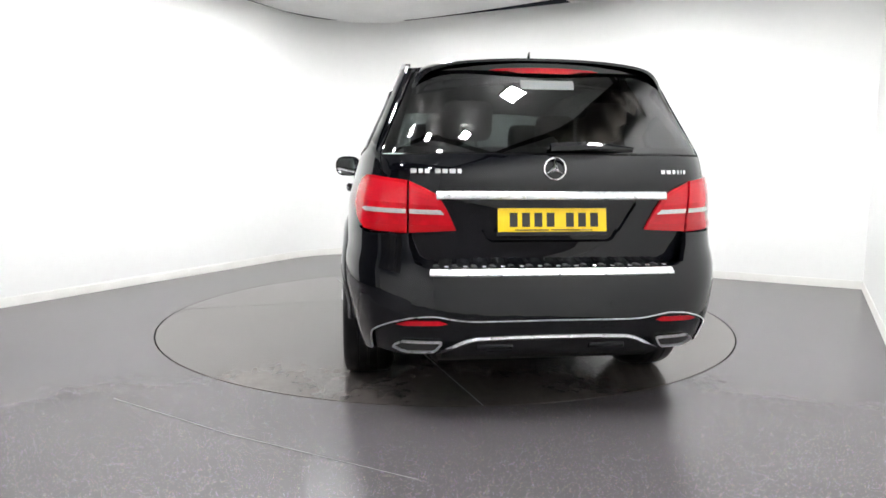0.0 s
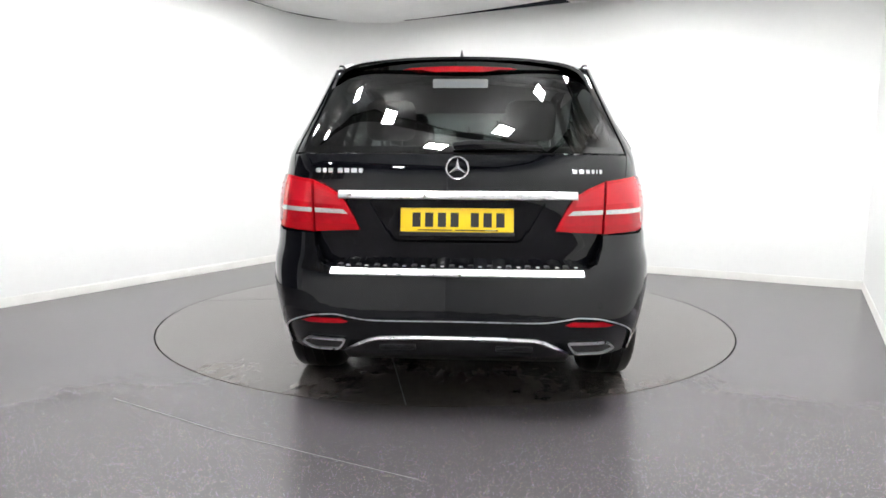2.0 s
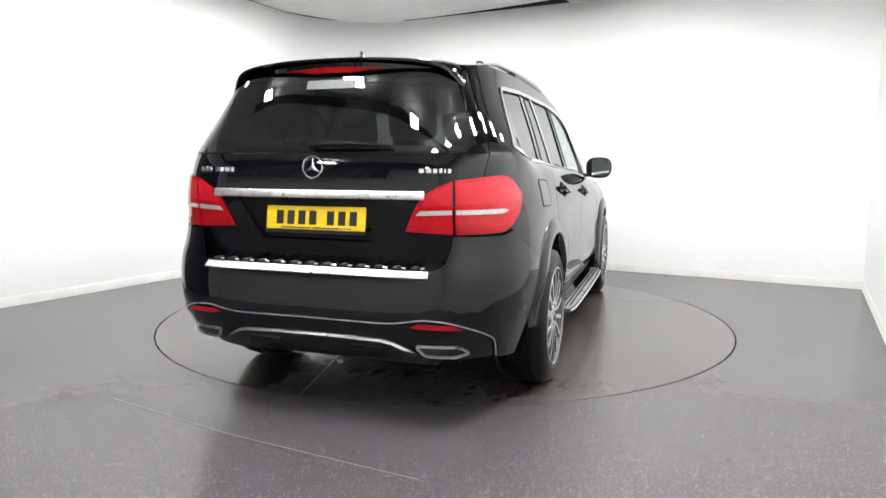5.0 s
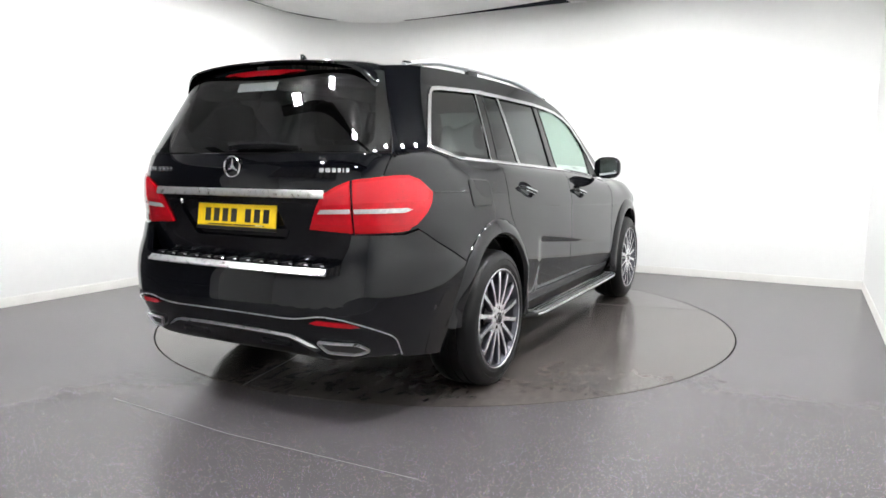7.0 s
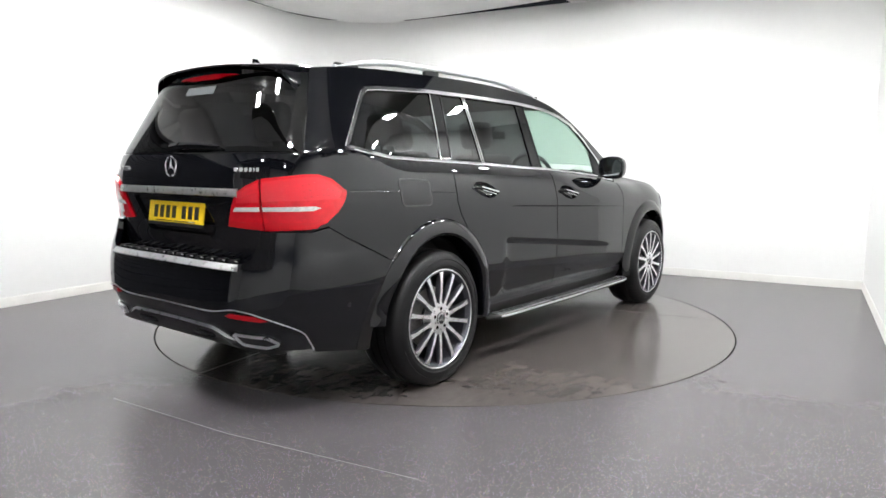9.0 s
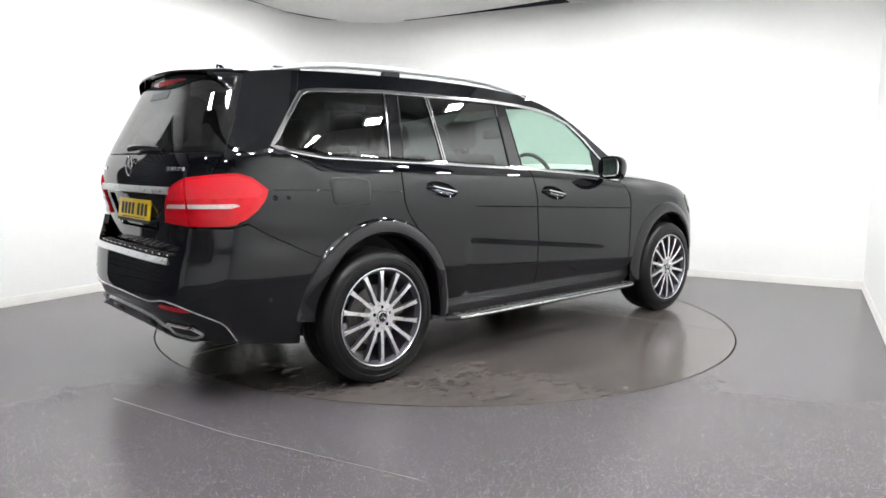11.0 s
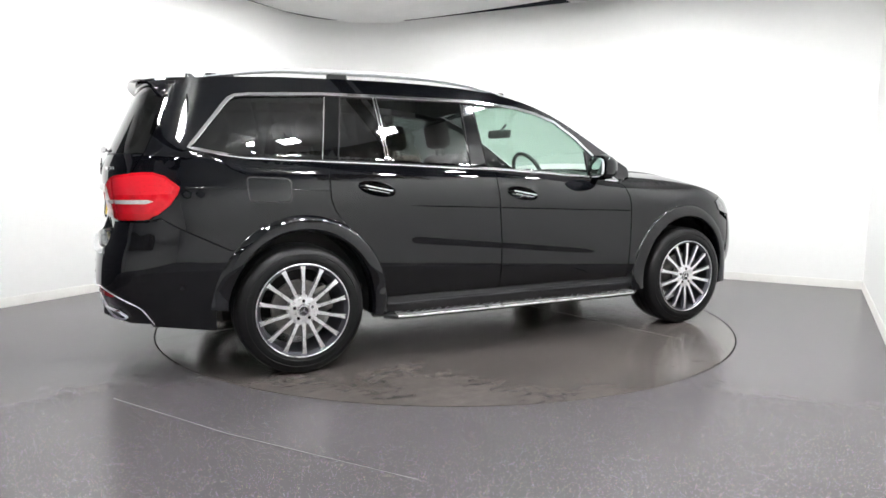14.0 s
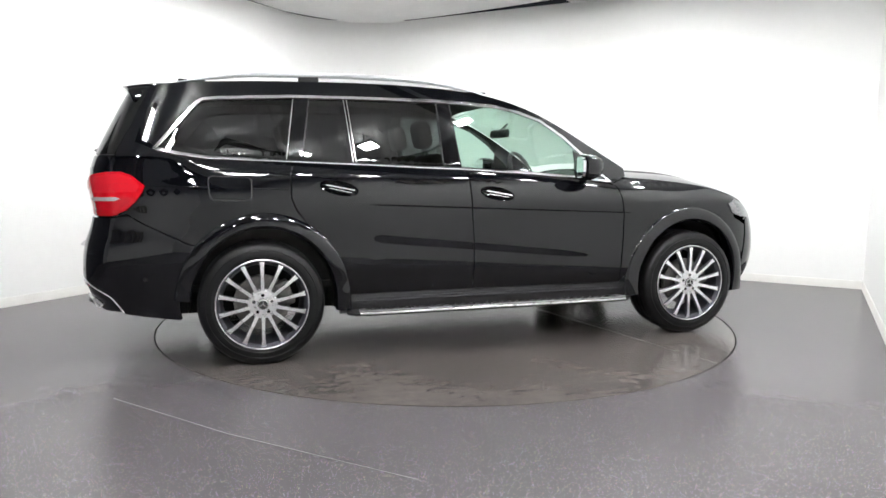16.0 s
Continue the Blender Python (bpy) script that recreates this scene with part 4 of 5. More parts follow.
    both("mirror_triangle", skin, S((2.19, bz(2.19)), (2.37, 1.185), (2.29, 1.275), (2.19, 1.355)), PLASTIC, car, out=-.004, cell=.04, label="black mirror mounting triangle")
    for x0, x1 in ((.168, .228), (.268, .328), (.588, .548), (.608, .568), (1.198, 1.178), (1.322, 1.272)):
        both_strip("window_bead", S((x0, bz(x0)), (x1, tz(x1))), .007, .004, CHROME if x0 in (.168, .588, .608) else PLASTIC, car, out=-.006)
    return rds, fds


def both_strip(name, pts, *a, **k):
    strip(name, pts, *a, **k)
    strip(name, [(-s, z) for s, z in pts], *a, **k)


def build_side_details(car, doors):
    (rr, rl), (fr, fl) = doors
    # door handles in their scoops
    for doorpair, (x0, x1, z0, z1) in zip(((rr, rl), (fr, fl)), SCOOPS):
        for door, side in zip(doorpair, (1, -1)):
            path = [(side * (L1 + x0 + .012 + (x1 - x0 - .024) * i / 12), z0 + (z1 - z0) * i / 12) for i in range(13)]
            lay = on_skin(path, .022)
            lay[0] = on_skin(path[:1], -.006)[0]
            lay[-1] = on_skin(path[-1:], -.006)[0]
            bm = bmesh.new()
            sweep(bm, [p for p, n in lay], circle(.013, 12, .015), lambda i: lay[i][1], scale=[.8, .95] + [1] * 9 + [.95, .8])
            h = part("door_handle", bm, PAINT, door, "glossy black handle with chrome strip", 50)
            strip("handle_strip", [(q, zz + .002) for q, zz in path[1:-1]], .009, .004, CHROME, h, out=.0345, label="chrome strip")
            lip = path[2:-2]
            strip("handle_edge", [(q, zz - .0125) for q, zz in lip], .005, .004, CHROME, h, out=.024, label="thin chrome lower edge")
            ol = scoop(x0, x1, z0, z1)
            panel("handle_scoop", bowl(x0, x1, z0, z1), ol if side > 0 else mirrored(ol), PAINT, door, depth=.001, cell=.012, label="hollow behind the handle")
    # fuel flap on the right side
    flap = soft(S((-.295, 1.165), (-.045, 1.155), (-.05, 1.02), (-.285, 1.025)), .03)
    panel("fuel_flap", skin, flap, PAINT, car, out=.003, depth=.003, cell=.03, label="rounded fuel filler flap")
    strip("flap_gap", flap, .008, .003, INK, car, closed=True, out=.0005)
    # sill and running boards
    for side in (1, -1):
        bm = bmesh.new()
        rows = []
        for x in np.linspace(.49, 2.60, 18):
            rows.append([bm.verts.new((x, -side * y, z)) for y, z in ((.868, .428), (.892, .402), (.895, .37), (.88, .335), (.84, .27), (.80, .27), (.80, .428))])
        for p, q in zip(rows, rows[1:]):
            for j in range(7):
                bm.faces.new((p[j], p[(j + 1) % 7], q[(j + 1) % 7], q[j]))
        bm.faces.new(rows[0])
        bm.faces.new(rows[-1][::-1])
        part("sill", bm, SILL, car, "satin black ribbed sill", 40)
        for k in range(3):
            bm = bmesh.new()
            box(bm, (.52, -.002, -.003), (2.56, .002, .003), .001)
            part("sill_rib", bm, SILL, car, at=pose(0, -side * (.8995 - .003 * k), .395 - .018 * k))
        bm = bmesh.new()
        path = [Vector((x, -side * y, z)) for x, y, z in ((.56, .90, .298), (.60, .945, .300), (.68, .965, .302), (1.0, .972, .304), (1.5, .974, .304), (2.1, .972, .303), (2.44, .962, .302), (2.53, .94, .301), (2.57, .90, .30))]
        sweep(bm, path, [(-.045, -.022), (.045, -.022), (.052, -.006), (.045, .006), (-.045, .006), (-.05, -.006)])
        board = part("running_board", bm, PLASTIC, car, "black running board with aluminium tread", 40)
        bm = bmesh.new()
        sweep(bm, [p + Vector((0, 0, .0065)) for p in path[1:-1]], [(-.038, 0), (.038, 0), (.038, .004), (-.038, .004)])
        part("tread_plate", bm, SATIN, board, "brushed aluminium tread plate", 40, at=Matrix())
        bm = bmesh.new()
        edge = [p + Vector((0, -side * .048, -.004)) for p in path[1:-1]]
        sweep(bm, edge, circle(.0075, 8))
        part("edge_trim", bm, SATIN, board, "bright aluminium edge", 50, at=Matrix())
        bm = bmesh.new()
        box(bm, (-.022, -.006, 0), (.022, .006, .004), .002, segments=1)
        me = bpy.data.meshes.new("tread_stud")
        bm.to_mesh(me)
        bm.free()
        me.materials.append(RUBBER)
        for i in range(32):
            for j in (0, 1):
                x = .66 + 1.80 * (i + .5 * j) / 32
                part("tread_stud", me, RUBBER, board, at=pose(x, -side * (.953 + .026 * j), .3135, 0, 0, 0))
    # door mirrors
    for side in (1, -1):
        bm = bmesh.new()
        rows = []
        n = 20
        for x, ry, rz, cy in ((2.135, .102, .080, .995), (2.14, .108, .087, .995), (2.175, .110, .090, .993), (2.22, .102, .085, .988), (2.265, .085, .068, .98), (2.295, .05, .042, .97), (2.303, .01, .01, .965)):
            rows.append([bm.verts.new((x, -side * (cy + ry * math.copysign(abs(math.cos(a)) ** .7, math.cos(a))), 1.232 + rz * math.copysign(abs(math.sin(a)) ** .7, math.sin(a)))) for a in [2 * math.pi * k / n for k in range(n)]])
        for p, q in zip(rows, rows[1:]):
            for j in range(n):
                bm.faces.new((p[j], p[(j + 1) % n], q[(j + 1) % n], q[j]))
        bm.faces.new(rows[0])
        bm.faces.new(rows[-1][::-1])
        mir = part("door_mirror", bm, PAINT, car, "glossy black door mirror", 50)
        bm = bmesh.new()
        pts = [(-side * (.995 + .093 * math.copysign(abs(math.cos(a)) ** .65, math.cos(a))), 1.232 + .072 * math.copysign(abs(math.sin(a)) ** .65, math.sin(a))) for a in [2 * math.pi * k / 24 for k in range(24)]]
        f = bm.faces.new([bm.verts.new((2.1235 - .2 * (abs(y) - .995), y, z)) for y, z in pts])
        g = bmesh.ops.extrude_face_region(bm, geom=[f])
        bmesh.ops.translate(bm, vec=(.02, 0, 0), verts=[v for v in g["geom"] if isinstance(v, bmesh.types.BMVert)])
        part("mirror_pane", bm, MIRROR, mir, "silvered mirror glass")
        bm = bmesh.new()
        sweep(bm, [Vector((2.24, -side * .86, 1.165)), Vector((2.23, -side * .92, 1.172)), Vector((2.215, -side * .97, 1.19))], circle(.03, 10, .018))
        part("mirror_foot", bm, PLASTIC, mir, "", 50)
        bm = bmesh.new()
        sweep(bm, [Vector((2.175, -side * 1.095, 1.225)), Vector((2.215, -side * 1.082, 1.225)), Vector((2.25, -side * 1.05, 1.226))], [(-.004, -.012), (.004, -.012), (.004, .012), (-.004, .012)])
        part("indicator", bm, CLEARLENS, mir, "clear indicator strip", 50)
    # roof rails
    for side in (1, -1):
        bm = bmesh.new()
        path, sc = [], []
        for i, x in enumerate(np.linspace(-.47, 1.60, 40)):
            u = i / 39
            lift = .040 * min(1, math.sin(math.pi * min(1, u * 4) / 2), math.sin(math.pi * min(1, (1 - u) * 3.2) / 2))
            path.append(Vector((x, -side * (HALF(ZTOP(x), x) - .035), ZTOP(x) + .004 + lift)))
            sc.append(.55 + .45 * min(1, u * 8, (1 - u) * 6))
        sweep(bm, path, circle(.022, 12, .017), scale=sc)
        rail = part("roof_rail", bm, RAIL, car, "satin silver roof rail", 60)
        for x0, x1 in ((-.46, -.30), (.27, .40), (1.42, 1.56)):
            bm = bmesh.new()
            xm = (x0 + x1) / 2
            zb = ZTOP(xm) - .01
            box(bm, (x0, -side * (HALF(ZTOP(xm), xm) - .035) - .014, zb), (x1, -side * (HALF(ZTOP(xm), xm) - .035) + .014, ZTOP(xm) + (.04 if x0 == .27 else .02)), .006)
            part("rail_foot", bm, PLASTIC, rail, "black rail foot", 40, at=Matrix())


def build_tail(car):
    # tailgate: lower painted shell with a recess for the plate, the glass, and the spoiler
    halfgate = [(-.668, .925), (-.664, .86), (-.64, .795), (-.60, .772)]
    gate = T(*halfgate, *[(-y, z) for y, z in reversed(halfgate)]) + T((.672, 1.05)) + [(-sx(-.876, 1.19), 1.19), (-sx(-.822, 1.285), 1.285)] + [(sx(-.822, 1.285), 1.285), (sx(-.876, 1.19), 1.19)] + T((-.672, 1.05))
    recess = soft(T((.405, 1.066), (.305, .888), (.28, .876), (-.28, .876), (-.305, .888), (-.405, 1.066)), .012)
    tg = panel("tailgate", skin, gate, PAINT, car, [recess], depth=.03, cell=.03, label="glossy black tailgate with plate recess")
    panel("plate_recess", lambda s, z: skin(s, z) + Vector((.014, 0, 0)), recess, PAINT, tg, depth=.002, cell=.06)
    strip("recess_lip", T((.325, .93), (.303, .889), (.28, .877), (-.28, .877), (-.303, .889), (-.325, .93)), .009, .005, PAINT, tg)
    glassedge = [(sx(-.816, 1.295), 1.295), (sx(-.735, 1.46), 1.46), (sx(-.655, 1.62), 1.62), (sx(-.625, 1.69), 1.69)]
    pane = glassedge + [(-s, z) for s, z in reversed(glassedge)]
    panel("rear_window", skin, pane, TINTED, car, depth=.004, out=-.004, label="dark privacy glass rear window", cell=.06)
    # black ceramic border of the glass
    inner = [(s - .085, z + (.03 if i == 0 else 0) - (.03 if i == 3 else 0)) for i, (s, z) in enumerate(glassedge)]
    inner_loop = soft(inner + [(-s, z) for s, z in reversed(inner)], .06)
    panel("glass_border", lambda s, z: skin(s, z) + Vector((.012, 0, -.004)), pane, INK, car, [inner_loop], depth=.002, cell=.06, label="black printed glass border")
    note = T((.125, 1.598), (-.135, 1.598), (-.135, 1.642), (.125, 1.642))
    st = panel("window_sticker", skin, note, STICKER, car, out=-.0015, depth=.001, cell=.04, label="pale printed sticker on the rear glass")
    for y0, y1, z in ((.10, .085, 1.628), (.07, -.05, 1.624), (.07, -.11, 1.610)):
        panel("print_bar", skin, T((y0, z - .005), (y1, z - .005), (y1, z + .005), (y0, z + .005)), STICKER_INK, st, out=-.0003, depth=.0005, cell=.05)
    # spoiler
    bm = bmesh.new()
    n, m = 40, 10
    grid = {}
    for k in (0, 1):
        for i in range(n + 1):
            v = -1 + 2 * i / n
            for j in range(m + 1):
                u = j / m
                x = -.56 - u * (.285 - .085 * v * v - .05 * abs(v) ** 6)
                y = v * (.635 + .02 * (1 - u))
                z = 1.769 - .006 * u - .022 * u * u - .04 * abs(v) ** 2.4 - .085 * abs(v) ** 14
                th = (.012 + .03 * (1 - u)) * (1 - .3 * abs(v) ** 4) + (.03 if u > .95 else .035) * (abs(v) ** 10)
                if k:
                    z -= th
                grid[k, i, j] = bm.verts.new((x, y, z))
    for i in range(n):
        for j in range(m):
            for k in (0, 1):
                q = [grid[k, i, j], grid[k, i + 1, j], grid[k, i + 1, j + 1], grid[k, i, j + 1]]
                bm.faces.new(q if k else q[::-1])
        for j in (0, m):
            bm.faces.new([grid[0, i, j], grid[0, i + 1, j], grid[1, i + 1, j], grid[1, i, j]])
    for j in range(m):
        for i in (0, n):
            bm.faces.new([grid[0, i, j], grid[0, i, j + 1], grid[1, i, j + 1], grid[1, i, j]])
    sp = part("spoiler", bm, PAINT, car, "glossy black roof spoiler", 50)
    # body under the spoiler that carries the high brake light
    bm = bmesh.new()
    rows = []
    for i in range(31):
        v = -1 + i / 15
        xb = -.765 + .11 * v * v
        rows.append([bm.verts.new(p) for p in ((xb - .03, v * .60, 1.727 - .05 * v * v), (xb - .028, v * .60, 1.675 - .04 * v * v), (xb + .02, v * .60, 1.642 - .045 * v * v), (xb + .15, v * .60, 1.642 - .045 * v * v), (xb + .15, v * .60, 1.735 - .05 * v * v))])
    for p, q in zip(rows, rows[1:]):
        for j in range(5):
            bm.faces.new((p[j], p[(j + 1) % 5], q[(j + 1) % 5], q[j]))
    bm.faces.new(rows[0])
    bm.faces.new(rows[-1][::-1])
    part("spoiler_base", bm, PAINT, sp, "", 40, at=Matrix())
    bm = bmesh.new()
    path = [Vector((-.765 + .11 * v * v - .033, v * .60, 1.691 - .045 * v * v)) for v in np.linspace(-.45, .45, 17)]
    sweep(bm, path, [(-.004, -.013), (.006, -.013), (.006, .013), (-.004, .013)], scale=[.7] + [1] * 15 + [.7])
    part("high_brake_light", bm, REDLENS, sp, "long red high-level brake light", 40, at=Matrix())
    # shark-fin aerial
    bm = bmesh.new()
    rows = []
    for u, w in ((0, .02), (.25, .016), (.5, .011), (.75, .006), (1, .0025)):
        z = 1.768 + .062 * u
        x0, x1 = -.50 + .006 * u, -.36 - .10 * u ** .7
        rows.append([bm.verts.new((x0, 0, z)), bm.verts.new(((x0 * .7 + x1 * .3), -w, z)), bm.verts.new((x1, 0, z)), bm.verts.new(((x0 * .7 + x1 * .3), w, z))])
    for p, q in zip(rows, rows[1:]):
        for j in range(4):
            bm.faces.new((p[j], p[(j + 1) % 4], q[(j + 1) % 4], q[j]))
    bm.faces.new(rows[-1])
    bm.faces.new(rows[0])
    part("roof_aerial", bm, PAINT, car, "small black shark-fin aerial", 60)
    # rear wiper
    bm = bmesh.new()
    path = [Vector((REAR(z) - .030 + .02 * (abs(y) / .4) ** 2, y, z)) for y, z in ((.02, 1.318), (-.06, 1.325), (-.15, 1.327), (-.26, 1.325), (-.385, 1.318))]
    sweep(bm, path, [(-.010, -.016), (.008, -.016), (.012, .004), (0, .018), (-.010, .014)], scale=[1, 1.15, .95, .7, .3])
    wp = part("rear_wiper", bm, GLOSSBLACK, car, "black rear wiper arm", 40)
    bm = bmesh.new()
    sweep(bm, [p + Vector((.014, 0, -.012)) for p in path[1:]], [(-.004, -.006), (.004, -.006), (.004, .006), (-.004, .006)])
    part("wiper_blade", bm, RUBBER, wp, "", 40, at=Matrix())
    # emblem and lettering bars
    bm = bmesh.new()
    ring = []
    for i in range(48):
        a = 2 * math.pi * i / 48
        ring.append(Vector((0, .050 * math.cos(a), .050 * math.sin(a))))
    sweep(bm, ring, circle(.005, 8), Vector((1, 0, 0)), True)
    for k in range(3):
        a = math.pi / 2 + k * 2 * math.pi / 3
        d = Vector((0, math.cos(a), math.sin(a)))
        s = Vector((0, -d.z, d.y))
        v = [bm.verts.new(p) for p in (d * .048, s * .0095, -s * .0095, Vector((-.008, 0, 0)))]
        bm.faces.new((v[0], v[1], v[3]))
        bm.faces.new((v[0], v[3], v[2]))
    part("tail_emblem", bm, CHROME, tg, "round chrome emblem with three bars", 40, at=Matrix.Translation((-1.0175, 0, 1.222)) @ pose(0, 0, 0, 0, 4))
    for y0, widths, h in ((.665, (.036, .028, .03, 0, .032, .032, .036, .026), .026), (-.515, (.03, .032, .026, .022, .014, .022), .024)):
        y = y0
        for w in widths:
            if w:
                zz = 1.208
                bm = bmesh.new()
                box(bm, (-.002, -w / 2 + .003, -h / 2 + .002), (.003, w / 2 - .003, h / 2 - .002), .0015, segments=1)
                s = sy(y - w / 2, zz)
                (p, nrm), = on_skin([(s, zz)], .002)
                ang = math.degrees(math.atan2(nrm.y, -nrm.x))
                part("badge_bar", bm, CHROME, tg, "", 40, at=Matrix.Translation(p) @ pose(0, 0, 0, 0, 0, -ang))
            y -= (w or .016)
    # bright bar over the plate
    bar = [(sy(y, 1.10), 1.10) for y in np.linspace(.545, -.545, 30)]
    strip("chrome_bar", bar, .036, .010, SATIN, tg, out=.001, rise=.007, label="broad bright chrome bar")
    # number plate with plain bars
    tilt = Matrix.Translation((-.999, 0, .985)) @ pose(0, 0, 0, 0, 8)
    bm = bmesh.new()
    box(bm, (-.004, -.26, -.0555), (.004, .26, .0555), .003)
    plate = part("number_plate", bm, YELLOW, tg, "yellow number plate with plain dark bars", 40, at=tilt)
    y = .205
    for w in (.05, .05, .05, .05, 0, .05, .05, .05):
        if w:
            bm = bmesh.new()
            box(bm, (-.0012, -.019, -.033), (.001, .019, .033), .0008, segments=1)
            part("plate_bar", bm, INK, plate, at=Matrix.Translation((-.0045, y - .019, 0)))
        y -= (.0585 if w else .034)
    bm = bmesh.new()
    box(bm, (-.006, -.265, -.012), (.004, .265, .004), .002)
    hold = part("plate_holder", bm, PLASTIC, plate, at=Matrix.Translation((0.002, 0, -.0605)))
    for y0, w, mat in ((.10, .16, INK), (-.09, .20, INK), (-.155, .05, STICKER_PALE)):
        bm = bmesh.new()
        box(bm, (-.0012, -w / 2, -.0028), (.001, w / 2, .0028), .0006, segments=1)
        part("print_bar", bm, mat, plate, at=Matrix.Translation((-.0045, y0, -.047)))
    # tail lamps, split at the tailgate's edge
    lamp_in = T((-.452, .938), (-.50, 1.04), (-.535, 1.098), (-.60, 1.135), (-.664, 1.163), (-.666, 1.05), (-.664, .926))
    lamp_out = [(sy(-.674, .924), .924), (sy(-.676, 1.05), 1.05), (sy(-.674, 1.166), 1.166)] + S((-.84, 1.186), (-.775, 1.188), (-.715, 1.168), (-.645, 1.108), (-.658, 1.07), (-.70, 1.01), (-.755, .962), (-.82, .932))
    for side in (1, -1):
        for nm, ol, par in (("inner_lamp", lamp_in, tg), ("outer_lamp", lamp_out, car)):
            ol2 = ol if side > 0 else mirrored(ol)
            lamp = panel(nm, skin, ol2, REDLENS, par, out=.012, depth=.03, cell=.03, label="glossy red tail lamp")
            if nm == "inner_lamp":
                st = [(sy(-y, 1.024), z) for y, z in ((.505, 1.012), (.525, 1.032), (.662, 1.037), (.662, 1.017))]
                low = [(sy(-y, .955), z) for y, z in ((.458, .942), (.468, .962), (.66, .962), (.66, .932))]
            else:
                st = [(sy(-.678, 1.02), 1.017), (sy(-.678, 1.02), 1.037), (sx(-.80, 1.02), 1.041), (sx(-.775, 1.02), 1.033), (sx(-.81, 1.02), 1.020)]
                low = [(sy(-.678, .945), .930), (sy(-.678, .945), .962), (sx(-.765, .95), .965), (sx(-.80, .95), .936)]
            panel("clear_band", skin, st if side > 0 else mirrored(st), CLEARLENS, lamp, out=.0145, depth=.002, cell=.02, label="clear band")
            up = ([(sy(-y, z), z) for y, z in ((.545, 1.088), (.60, 1.122), (.660, 1.150), (.660, 1.058), (.535, 1.052))] if nm == "inner_lamp" else
                  [(sy(-.678, 1.06), 1.060), (sy(-.678, 1.15), 1.152)] + S((-.84, 1.172), (-.775, 1.174), (-.725, 1.156), (-.672, 1.108), (-.69, 1.072)))
            panel("upper_lens", skin, up if side > 0 else mirrored(up), REDMID, lamp, out=.0135, depth=.002, cell=.03, label="bright red upper lens")
            panel("lower_lens", skin, low if side > 0 else mirrored(low), REDDARK, lamp, out=.0138, depth=.002, cell=.03, label="deep red lower lens")
            # rows of small facets in the upper lens
            for r in range(3):
                for i in range(7):
                    if nm == "outer_lamp":
                        x = -.84 + .025 * i
                        p0 = (sx(x, 1.1), 1.09 + .028 * r - .0012 * (i - 3) ** 2)
                    else:
                        y0 = .565 + .015 * i
                        p0 = (sy(-y0, 1.08), 1.075 + .018 * r + .004 * i)
                    (p, nrm), = on_skin([(side * p0[0], p0[1])], .0128)
                    bm = bmesh.new()
                    bmesh.ops.create_icosphere(bm, subdivisions=1, radius=.0034)
                    part("lens_facet", bm, REDSPARK, lamp, at=Matrix.Translation(p) @ Matrix.Diagonal((1, 1, .6, 1)))


